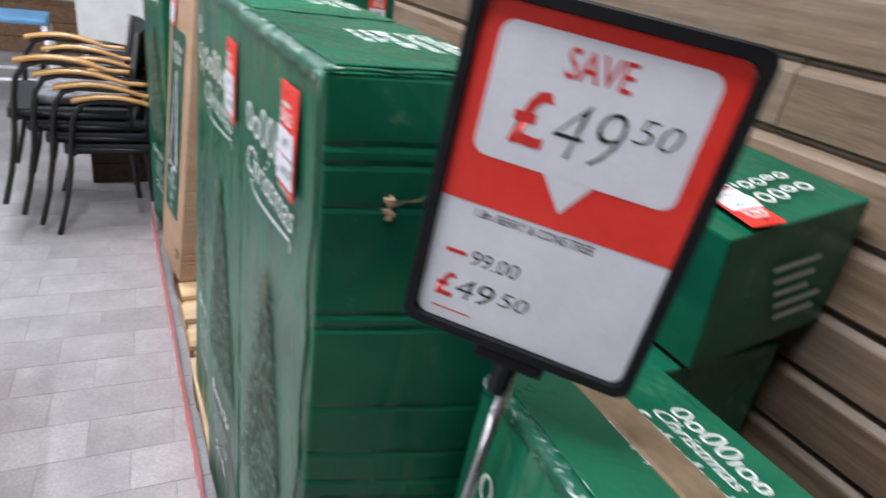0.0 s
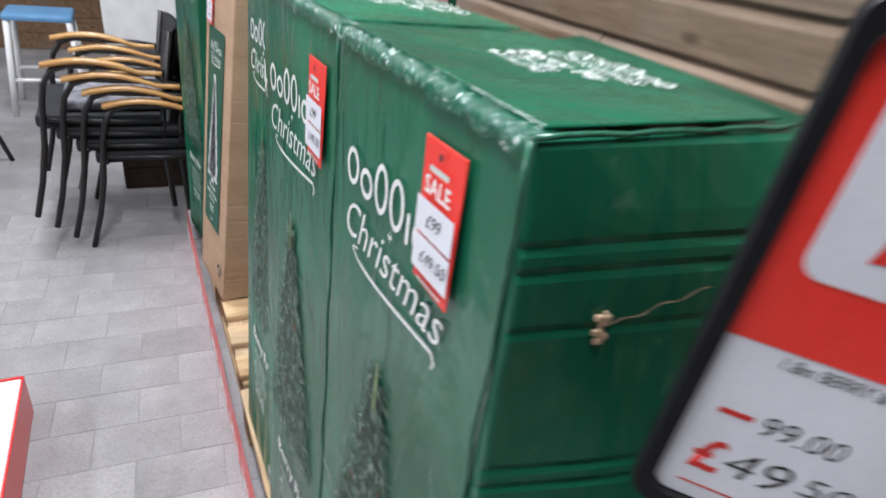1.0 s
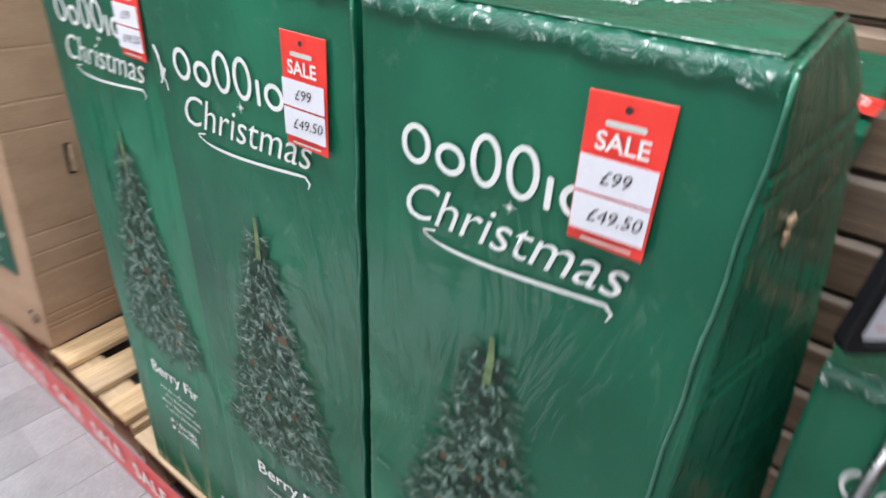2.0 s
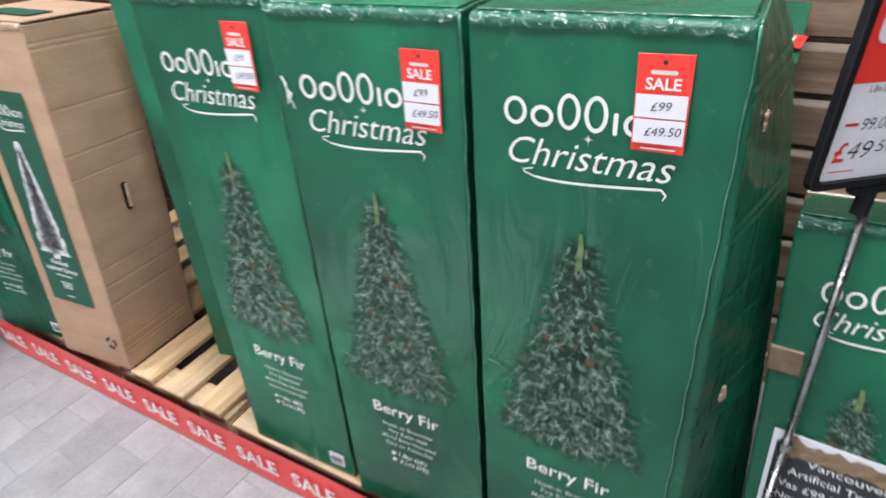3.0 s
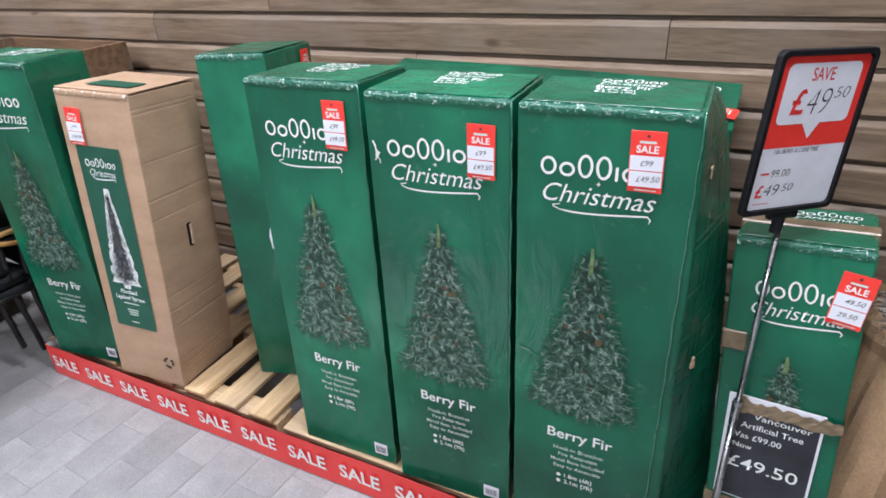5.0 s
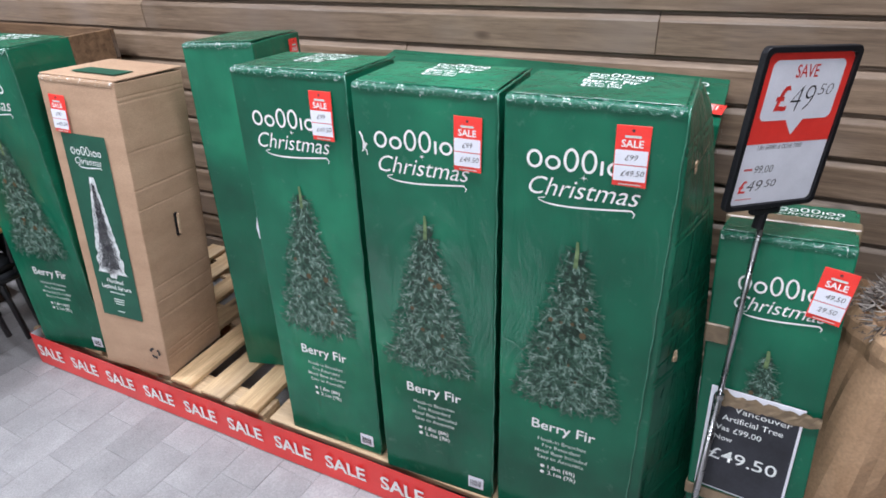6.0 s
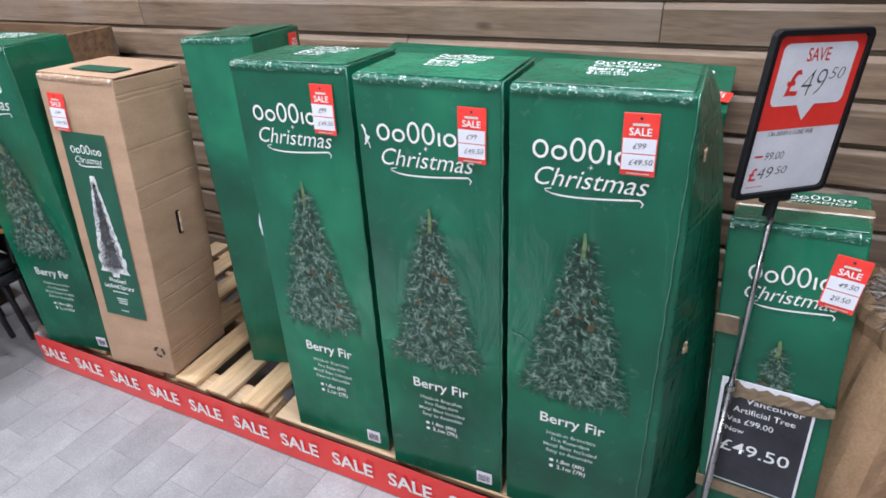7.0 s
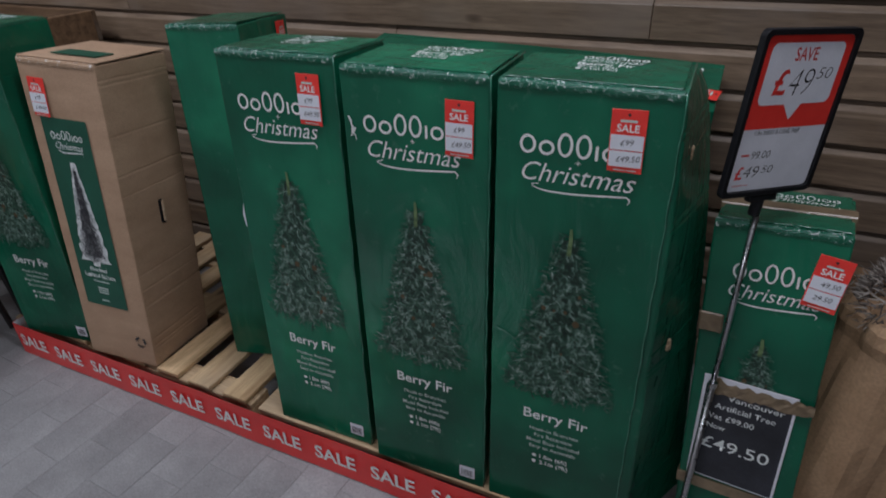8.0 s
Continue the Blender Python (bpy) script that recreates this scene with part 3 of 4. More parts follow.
def print_front(t, seed, W=CW, H=CH):
    logo_shapes(t, 0.050, 1.080, 0.236, 0.051, -0.002)
    script_line(t, 0.060, 1.022, 0.232, 0.042)
    star(t, 0.176, 1.070, 0.008)
    printed_fir(t, 0.174, 0.447, 0.264, 0.474, seed)
    words(t, "Berry Fir", 0.094, 0.350, 0.032, WHITE_INK, width=0.168, bold=0.012)
    for k, line in enumerate(("Hook-in Branches", "Fire Retardant", "Metal Base Included", "Easy to Assemble")):
        words(t, line, 0.177, 0.309 - 0.0215 * k, 0.0125, PALE_INK, align="CENTER", bold=0.005)
    for k, line in enumerate(("1.8m (6ft)", "2.1m (7ft)")):
        z = 0.210 - 0.0225 * k
        part("bullet_point", (lambda b: (disc(b, 0.130, z + 0.006, 0.006, 0.006, -0.002), b)[1])(bmesh.new()), WHITE_INK, t)
        words(t, line, 0.145, z, 0.0140, WHITE_INK, bold=0.008)


def barcode(t, x, z, w=0.048, h=0.046, seed=1):
    bm = bmesh.new()
    flat(bm, [(x, z), (x + w, z), (x + w, z + h), (x, z + h)], -0.0022)
    lab = part("barcode_label", bm, PAPER, t, "small white barcode label")
    rng = random.Random(seed)
    bm, cx = bmesh.new(), x + 0.006
    while cx < x + w - 0.008:
        wd = rng.choice((0.0008, 0.0014, 0.002))
        flat(bm, [(cx, z + 0.008), (cx + wd, z + 0.008), (cx + wd, z + h * 0.72), (cx, z + h * 0.72)], -0.0027)
        cx += wd + rng.choice((0.001, 0.0018))
    part("bars", bm, BLACK_INK, lab)


def top_print(t, W, D, H, lines, y0):
    """Print on the top flap, reading from the front."""
    at = Matrix.Translation((0, y0, H + 0.0085)) @ pose(0, 0, 0, -90)
    logo_shapes(t, W * 0.36, 0.078, 0.140, 0.034, 0, m=at)
    words(t, "Christmas", W * 0.37, 0.053, 0.022, WHITE_INK, 0, width=0.128, shear=0.32, m=at)
    words(t, lines[0], W * 0.36, 0.022, 0.023, WHITE_INK, 0, bold=0.014, m=at)
    for k, s in enumerate(lines[1:]):
        words(t, s, W * 0.41, 0.003 - 0.019 * k, 0.0125, WHITE_INK, 0, bold=0.010, m=at)
        part("bullet_point", (lambda b: (disc(b, W * 0.385, 0.009 - 0.019 * k, 0.0055, 0.0055, 0), b)[1])(bmesh.new()), WHITE_INK, t, m=at)


def fir_carton(m, label, seed, front=True, flare=0.0, W=CW, D=CD):
    t = thing("carton", m, label, "box", "tall green tree cartons")
    part("body", carton_body(W, D, CH, seed, flare=flare, depth=0.0030 if flare else 0.0010), GREEN, t)
    lid(t, W, D, CH, seed)
    tape_runs(t, W, D, CH, seed)
    if front:
        film_seam(t, W, D, CH, seed)
        print_front(t, seed)
        barcode(t, CW - 0.075, 0.03, seed=seed)
        top_print(t, CW, CD, CH, ("Berry Fir", "1.8m (6ft)", "2.1m (7ft)"), 0.115)
    return t


DECK = 0.145
CARTON_C = pose(0.002, -0.004, DECK, -0.4, 0, 1.4)
CARTON_B = pose(-0.373, -0.014, DECK, -0.6, 0.1, 2.2)
CARTON_A = pose(-0.763, 0.000, DECK, -2.1, -0.6, 1.0)
CARTON_L = pose(-2.081, -0.030, DECK + 0.005, -0.6, 1.1, 8.0)
CARTON_G = pose(-1.151, 0.206, DECK, -3.66, -1.1, 14.6)
carton_c = fir_carton(CARTON_C, "tall dark green printed tree carton wrapped in clear film", 11, flare=0.16)
carton_b = fir_carton(CARTON_B, "tall dark green printed tree carton between two others", 23)
carton_a = fir_carton(CARTON_A, "tall dark green printed tree carton leaning a little sideways", 37)
carton_l = fir_carton(CARTON_L, "tall dark green printed tree carton leaning back at the pallet's end", 41)
carton_g = fir_carton(CARTON_G, "tall plain-sided green carton turned with its blank side out", 53, front=False, W=CD, D=CW)
# long cartons lying on their sides in a stack against the timber wall
def lying(x, y, z):
    return Matrix(((0, 0, -1, x), (-1, 0, 0, y), (0, 1, 0, z), (0, 0, 0, 1)))


CARTON_TOP = pose(0.396, 1.016, 0.953, 8.6, 1.5, 0) @ lying(0, 0, 0)
carton_back = fir_carton(CARTON_TOP, "long green carton lying tilted on a stack by the timber wall", 67, front=False, W=0.342, D=0.264)
for n in range(3):
    t = thing("carton", lying(0.375 + 0.025 * n, 0.965, 0.6455 - 0.2505 * n), "long green carton lying in a stack in shadow", "box", "lying cartons in the stack")
    part("body", carton_body(CW, 0.249, CH, 90 + n), GREEN, t)

# scuffs on the end panel of the nearest carton: a torn staple hole with its scratch, and a punched hole
bm = bmesh.new()
pts = [(0.078 + 0.075 * k / 12, 1.098 + 0.026 * k / 12 + 0.002 * math.sin(k * 1.3)) for k in range(13)]
ribbon(bm, pts, [0.0013 + 0.0006 * math.sin(k * 2.1) for k in range(13)], 0)
part("scratch", bm, KRAFT_RAW, carton_c, "thin torn scratch", m=pose(CW + 0.0155, 0, 0, 0, 0, 80))
bm = bmesh.new()
for k in range(7):
    block(bm, 0.069 + 0.003 * math.sin(k * 2.3), 0.076 + 0.003 * math.sin(k * 1.7), -0.001, 0.002 + 0.001 * (k % 2), 1.080 + 0.004 * k, 1.085 + 0.004 * k, 0.0008)
part("torn_hole", bm, KRAFT_RAW, carton_c, "torn bare-card staple hole", m=pose(CW + 0.0140, 0, 0, 0, 0, 80))
bm = bmesh.new()
for a, b, c in ((0.0, 0.012, 0.62), (0.010, 0.022, 0.615), (0.004, 0.016, 0.633)):
    block(bm, 0.055 + a, 0.055 + b, -0.004, 0.0015, c, c + 0.016, 0.002)
part("punched_hole", bm, KRAFT_RAW, carton_c, "punched hole with a pale torn rim", m=pose(CW + 0.0300, 0, 0, 0, 0, 70))
bm = bmesh.new()
flat(bm, [(0, 0), (-0.020, 0.02), (-0.025, 0.055), (-0.014, 0.10), (0, 0.115)], 0.02)
flat(bm, [(0, 0), (-0.020, 0.02), (-0.025, 0.055), (-0.014, 0.10), (0, 0.115)], 0.022)
part("torn_flap", bm, PAPER, carton_a, "pale torn flap at the side handle", m=pose(0.0, 0.0, 0.70))

def wrap_scuff_glint(parent, x, z, dx, dz, wide, material, seed):
    rng = random.Random(seed)
    pts = [(x + dx * k / 6 + rng.uniform(-1, 1) * wide * 0.5, z + dz * k / 6 + rng.uniform(-1, 1) * wide * 0.5) for k in range(7)]
    part("wrap_scuff_glint", ribbon(bmesh.new(), pts, [wide * rng.uniform(0.3, 1.0) for _ in range(7)], -0.0024), material, parent, "pale scuff and painted glint on the clear wrap")


# white ribbons on carton_b: scuffs with the torn tape's glint painted in
wrap_scuff_glint(carton_b, 0.018, 1.112, 0.012, -0.050, 0.007, WHITE_INK, 1)
wrap_scuff_glint(carton_b, 0.030, 1.085, -0.012, -0.018, 0.006, WHITE_INK, 2)
wrap_scuff_glint(carton_c, 0.008, 0.622, 0.050, -0.022, 0.005, FILM, 4)
wrap_scuff_glint(carton_c, 0.012, 0.452, 0.040, -0.016, 0.003, FILM, 6)
wrap_scuff_glint(carton_a, 0.040, 0.985, 0.020, -0.035, 0.003, FILM, 7)

# ---- the plain kraft carton with a green label ----
KW, KD, KH = 0.309, 0.312, 1.134
CARTON_K = pose(-1.683, -0.026, DECK + 0.013, -4.3, 2.7, 7.1)
k = thing("carton", CARTON_K, "plain brown kraft carton with a long green label", "box")
part("body", carton_body(KW, KD, KH, 71, slump=0.003), KRAFT, k)
bm = block(bmesh.new(), -0.002, KW + 0.002, 0.01, KD, KH + 0.004, KH + 0.008, 0.001)
for v in bm.verts:
    v.co.z += 0.012 * max(0, v.co.y / KD - 0.2) * (0.6 + 0.4 * math.sin(v.co.x * 20))
part("lid", bm, KRAFT, k)
tape_runs(k, KW, KD, KH, 71, TAPE_KRAFT)
bm = bmesh.new()
flat(bm, [(0.045, 0.240), (0.230, 0.240), (0.230, 0.953), (0.045, 0.953)], -0.0015)
panel = part("label", bm, LEAF_PANEL, k, "long dark green printed label")
logo_shapes(k, 0.070, 0.880, 0.132, 0.032, -0.002)
script_line(k, 0.082, 0.848, 0.112, 0.024)
printed_fir(k, 0.136, 0.440, 0.128, 0.375, 5, flocked=True, y=-0.0014)
words(k, "Flocked", 0.136, 0.388, 0.017, WHITE_INK, align="CENTER", bold=0.012)
words(k, "Lapland Spruce", 0.136, 0.362, 0.017, WHITE_INK, align="CENTER", bold=0.012, width=0.135)
bm = bmesh.new()
for n, (wd, z) in enumerate(((0.07, 0.343), (0.05, 0.315), (0.045, 0.305), (0.04, 0.295), (0.035, 0.262))):
    bm = bmesh.new()
    flat(bm, [(0.136 - wd / 2, z), (0.136 + wd / 2, z), (0.136 + wd / 2, z + 0.005), (0.136 - wd / 2, z + 0.005)], -0.002)
    part("small_print", bm, PALE_INK, k)
bm = bmesh.new()
for n in range(3):
    a0 = radians(90 + 120 * n)
    c = Vector((0.258, 0.105))
    arc = [(c.x + 0.020 * math.cos(a0 + radians(8 + 80 * q / 6)), c.y + 0.020 * math.sin(a0 + radians(8 + 80 * q / 6))) for q in range(7)]
    ribbon(bm, arc, [0.009] * 5 + [0.016, 0.001], -0.002)
part("recycling_mark", bm, BLACK_INK, k, "black three-arrow mark")
part("top_label", (lambda b: (block(b, 0.08, 0.26, 0.06, 0.14, KH + 0.013, KH + 0.0145), b)[1])(bmesh.new()), LEAF_PANEL, k)
# no opening is cut: a raised black block stands for the hole's shade
part("hand_hole_shade", block(bmesh.new(), KW + 0.001, KW + 0.0055, 0.155, 0.175, 0.55, 0.64, 0.006, 2), BLACK_PLASTIC, k, "black block for the shade in a cut hand hole")
bm = block(bmesh.new(), KW + 0.002, KW + 0.009, 0.166, 0.180, 0.552, 0.635, 0.003)
part("hole_flap", bm, KRAFT_RAW, k)

# ---- the smaller carton with its taped-on price card ----
UW, UD, UH = 0.265, 0.262, 1.056
CARTON_U = pose(0.521, 0.100, 0.0, -5.0, -4.4, -6.5)
u = thing("carton", CARTON_U, "smaller green tree carton mended with brown tape, leaning back", "box")
part("body", carton_body(UW, UD, UH, 83), GREEN, u)
lid(u, UW, UD, UH, 83)
tape_runs(u, UW, UD, UH, 83)
logo_shapes(u, 0.050, 0.925, 0.195, 0.048, -0.002)
script_line(u, 0.05, 0.880, 0.185, 0.034)
printed_fir(u, 0.136, 0.45, 0.17, 0.335, 17)
top_print(u, UW, UD, UH, ("Sutherland", "1.8m (6ft)", "2.1m (7ft)"), 0.115)
for z0, z1, w0 in ((0.300, 0.335, 0),):
    part("parcel_tape", block(bmesh.new(), -0.004, UW + 0.004, -0.0032, 0.12, z0, z1, 0.001), BROWN_TAPE, u, "brown parcel tape round the carton")
part("parcel_tape", block(bmesh.new(), -0.004, 0.05, -0.004, 0.12, 0.775, 0.825, 0.003), BROWN_TAPE, u)
part("parcel_tape", block(bmesh.new(), -0.004, UW + 0.004, 0.10, 0.15, UH - 0.05, UH + 0.0115, 0.003), BROWN_TAPE, u)


def price_card(m):
    t = thing("price_card", m, "black printed price card with white border under brown tape", "price sign")
    part("card", block(bmesh.new(), 0, 0.205, -0.0015, 0.0, 0, 0.312, 0.0004), PAPER, t)
    part("panel", (lambda b: (flat(b, [(0.008, 0.004), (0.199, 0.004), (0.199, 0.288), (0.008, 0.288)], -0.0022), b)[1])(bmesh.new()), SLATE, t, "black printed panel")
    for s, x, z, size, wd in (("Vancouver", 0.060, 0.252, 0.016, 0.125), ("Artificial Tree", 0.036, 0.222, 0.016, 0.135), ("Was £99.00", 0.014, 0.190, 0.016, 0.115),
                              ("Now", 0.026, 0.160, 0.015, None), ("£49.50", 0.022, 0.098, 0.034, 0.155)):
        words(t, s, x, z, size, WHITE_INK, -0.0027, width=wd, bold=0.004)
    return t


price_card(CARTON_U @ pose(0.018, -0.0045, 0.348, 0, 2.0, 0))
bm = bmesh.new()
jag = random.Random(19)
rows = []
for n in range(25):
    x = 0.045 + (UW - 0.043) * n / 24
    low, high = 0.612 + jag.uniform(-0.004, 0.004), 0.645 + jag.uniform(-0.005, 0.005) + (0.012 if n < 3 else 0)
    rows.append([bm.verts.new((x, -0.0075 - jag.uniform(0, 0.003), low + (high - low) * q / 4 + jag.uniform(-0.002, 0.002))) for q in range(5)])
rows.append([bm.verts.new((UW + 0.004, 0.06, 0.610 + 0.036 * q / 4)) for q in range(5)])
for a, b in zip(rows, rows[1:]):
    for q in range(4):
        bm.faces.new((a[q], b[q], b[q + 1], a[q + 1]))
part("card_tape", bm, BROWN_TAPE, u, "crinkled brown tape over the card's top edge")


# ---- sale tags ----
def sale_tag(m, was, now, w=0.066, h=0.124):
    t = thing("sale_tag", m, "small red and white card sale tag with handwritten prices", "price tag", "red sale tags")
    bm = block(bmesh.new(), 0, w, -0.0012, 0, 0, h, 0.0003)
    for v in bm.verts:
        v.co.y -= 0.003 * (1 - v.co.z / h) * (v.co.x / w)
    part("card", bm, RED, t)
    for z0, z1 in ((0.046, 0.076), (0.012, 0.044)):
        part("price_panel", (lambda b: (flat(b, [(0.002, z0), (w - 0.002, z0), (w - 0.002, z1), (0.002, z1)], -0.0048), b)[1])(bmesh.new()), PAPER, t)
    words(t, "SALE", w / 2, 0.082, 0.0145, WHITE_INK, -0.0046, align="CENTER", bold=0.02, width=0.042)
    part("small_print", (lambda b: (flat(b, rounded(w * 0.26, w * 0.74, 0.1005, 0.1055, 0.002, 2), -0.0046), b)[1])(bmesh.new()), PALE_INK, t)
    part("small_print", (lambda b: (flat(b, [(w * 0.2, 0.004), (w * 0.85, 0.004), (w * 0.85, 0.006), (w * 0.2, 0.006)], -0.0046), b)[1])(bmesh.new()), PALE_INK, t)
    part("punch_hole", (lambda b: (disc(b, w / 2, h - 0.009, 0.003, 0.003, -0.0046), b)[1])(bmesh.new()), BLACK_INK, t)
    words(t, was, w * 0.32, 0.055, 0.0115, BLACK_INK, -0.0054, bold=-0.004, shear=0.25, turn=3)
    words(t, now, w * 0.24, 0.022, 0.0115, BLACK_INK, -0.0054, bold=-0.004, shear=0.25, turn=3)
    return t


def on(carton, x, z, turn=0.0, y=-0.0025):
    return carton @ pose(x, y, z, 0, turn, 0)


sale_tag(on(CARTON_C, 0.233, 1.065, -1.0), "£99", "£49.50")
sale_tag(on(CARTON_B, 0.256, 1.050, 0.6), "£99", "£49.50")
sale_tag(on(CARTON_A, 0.246, 1.060, 0.5), "£99", "£49.50")
sale_tag(on(CARTON_K, 0.030, 0.955, 1.0), "£99", "£49.50")
sale_tag(on(CARTON_U, 0.193, 0.893, 9.0, -0.004), "49.50", "29.50")
FLAT = Matrix(((0, 0, 1, 0), (-1, 0, 0, 0), (0, -1, 0, 0), (0, 0, 0, 1)))
LYING_TOP = pose(0.396, 1.016, 0.953, 8.6, 1.5, 0)
sale_tag(LYING_TOP @ Matrix.Translation((-0.115, -0.215, 0.2745)) @ pose(0, 0, 0, 0, 0, -8) @ FLAT, "£99", "£49.50")
sale_tag(CARTON_G @ pose(CD + 0.006, 0.25, 1.085, 0, 0, 90), "£99", "£49.50")
for n, (text_w, x) in enumerate(((0.21, 0.315), (0.19, 0.270))):
    at = CARTON_TOP.inverted() @ LYING_TOP @ Matrix.Translation((x - 0.40, -0.07, 0.2745)) @ FLAT
    logo_shapes(carton_back, 0, 0, text_w, 0.036 - 0.008 * n, 0, m=at)
for n in range(5):
    bm = bmesh.new()
    flat(bm, rounded(0, 0.12 - 0.016 * (n % 3), 0, 0.010, 0.003, 2), 0)
    part("small_print", bm, PALE_INK, carton_back, m=CARTON_TOP.inverted() @ LYING_TOP @ Matrix.Translation((0.0085, -0.22 + 0.012 * n, 0.175 - 0.028 * n)) @ pose(0, 0, 0, 0, 0, 90))


# ---- price sign on its pole ----
SIGN = pose(0.537, 0.173, 1.303, 0, 4.0, 43.6)
sign = thing("price_sign", SIGN, "red and white sale sign, black frame, steel pole", "sign")
W2, H2 = 0.1165, 0.1625


def frame_ring(x, z, inner_x, inner_z, r_out, r_in, y0, y1):
    bm = bmesh.new()
    o, i = rounded(-x, x, -z, z, r_out, 6), rounded(-inner_x, inner_x, -inner_z, inner_z, r_in, 6)
    loops = [[bm.verts.new((p[0], yy, p[1])) for p in src] for src, yy in ((o, y1), (o, y0 + 0.002), ([(p[0] * 0.988, p[1] * 0.991) for p in o], y0), (i, y0), (i, y1))]
    n = len(o)
    for a, b in zip(loops, loops[1:] + loops[:1]):
        for q in range(n):
            bm.faces.new((a[q], a[(q + 1) % n], b[(q + 1) % n], b[q]))
    bmesh.ops.recalc_face_normals(bm, faces=bm.faces)
    return bm


part("frame", frame_ring(W2, H2, W2 - 0.011, H2 - 0.011, 0.014, 0.012, -0.007, 0.006), BLACK_PLASTIC, sign, "black moulded plastic frame")
part("backing", block(bmesh.new(), -W2 + 0.004, W2 - 0.004, 0.001, 0.0055, -H2 + 0.004, H2 - 0.004, 0.001), BLACK_PLASTIC, sign)
px, pz = W2 - 0.0120, H2 - 0.0120
paper = part("paper", (lambda b: (flat(b, rounded(-px, px, -pz, pz, 0.012), -0.0008), b)[1])(bmesh.new()), PAPER, sign, "printed paper insert")
split = -0.022
part("red_field", (lambda b: (flat(b, [(-px, split), (px, split), (px, pz - 0.012), (px - 0.004, pz - 0.003), (px - 0.012, pz), (-px + 0.012, pz), (-px + 0.004, pz - 0.003), (-px, pz - 0.012)], -0.0012), b)[1])(bmesh.new()), RED, sign, "red printed field")
bm = bmesh.new()
flat(bm, rounded(-px + 0.017, px - 0.017, split + 0.046, pz - 0.013, 0.013), -0.0016)
flat(bm, [(-0.022, split + 0.047), (0.001, split + 0.015), (0.022, split + 0.047)], -0.0016)
part("speech_bubble", bm, PAPER, sign, "white speech-bubble shape")
words(sign, "SAVE", -0.002, 0.105, 0.024, RED_INK, -0.002, align="CENTER", width=0.054, bold=0.006)
words(sign, "£", -0.060, 0.044, 0.046, RED_INK, -0.002, bold=0.02, width=0.031)
words(sign, "49", -0.024, 0.040, 0.052, BLACK_INK, -0.002, width=0.056, shear=0.22, bold=-0.022)
words(sign, "50", 0.038, 0.070, 0.022, BLACK_INK, -0.002, width=0.036, shear=0.22, bold=-0.018)
words(sign, "1.8m BERRY & CONE TREE", -0.070, -0.034, 0.0085, BLACK_INK, -0.0012, shear=0.1, bold=0.004, width=0.110)
for n, (x0, x1, z0, z1) in enumerate(((-0.088, -0.068, -0.0765, -0.0725), (-0.090, -0.050, -0.139, -0.1375))):
    part("small_print", (lambda b: (flat(b, [(x0, z0), (x1, z0), (x1, z1), (x0, z1)], -0.0012), b)[1])(bmesh.new()), RED_INK, sign)
words(sign, "99.00", -0.062, -0.083, 0.016, BLACK_INK, -0.0012, width=0.046, shear=0.15, bold=-0.008)
words(sign, "£", -0.090, -0.124, 0.026, RED_INK, -0.0012, bold=0.02)
words(sign, "49", -0.070, -0.122, 0.024, BLACK_INK, -0.0012, width=0.038, shear=0.18, bold=-0.010)
words(sign, "50", -0.026, -0.115, 0.016, BLACK_INK, -0.0012, width=0.028, shear=0.18, bold=-0.010)
part("clamp", block(bmesh.new(), -0.036, 0.036, -0.005, 0.012, -H2 - 0.016, -H2 + 0.002, 0.005, 2), BLACK_PLASTIC, sign)
bm = tube(bmesh.new(), [(0, 0.006, -H2 - 0.010), (-0.002, 0.006, -H2 - 0.05)], 0.012, 10)
part("socket", bm, BLACK_PLASTIC, sign)
inv = SIGN.inverted()
top, foot = Vector((0.527, 0.172, 1.115)), Vector((0.522, 0.062, 0.012))
mid = top.lerp(foot, 0.42)
part("pole", tube(bmesh.new(), [inv @ top, inv @ mid], 0.0068, 12), STEEL, sign, "upper steel pole", smooth=True)
part("pole", tube(bmesh.new(), [inv @ mid, inv @ foot], 0.0085, 12), STEEL, sign, "lower steel pole", smooth=True)
part("collar", tube(bmesh.new(), [inv @ mid.lerp(top, 0.012), inv @ mid.lerp(foot, 0.012)], 0.0108, 12), STEEL, sign)
bm = block(bmesh.new(), foot.x - 0.045, foot.x + 0.045, foot.y - 0.06, foot.y + 0.05, 0.0, 0.012, 0.003)
bm.transform(inv)
part("base_plate", bm, BLACK_PLASTIC, sign)


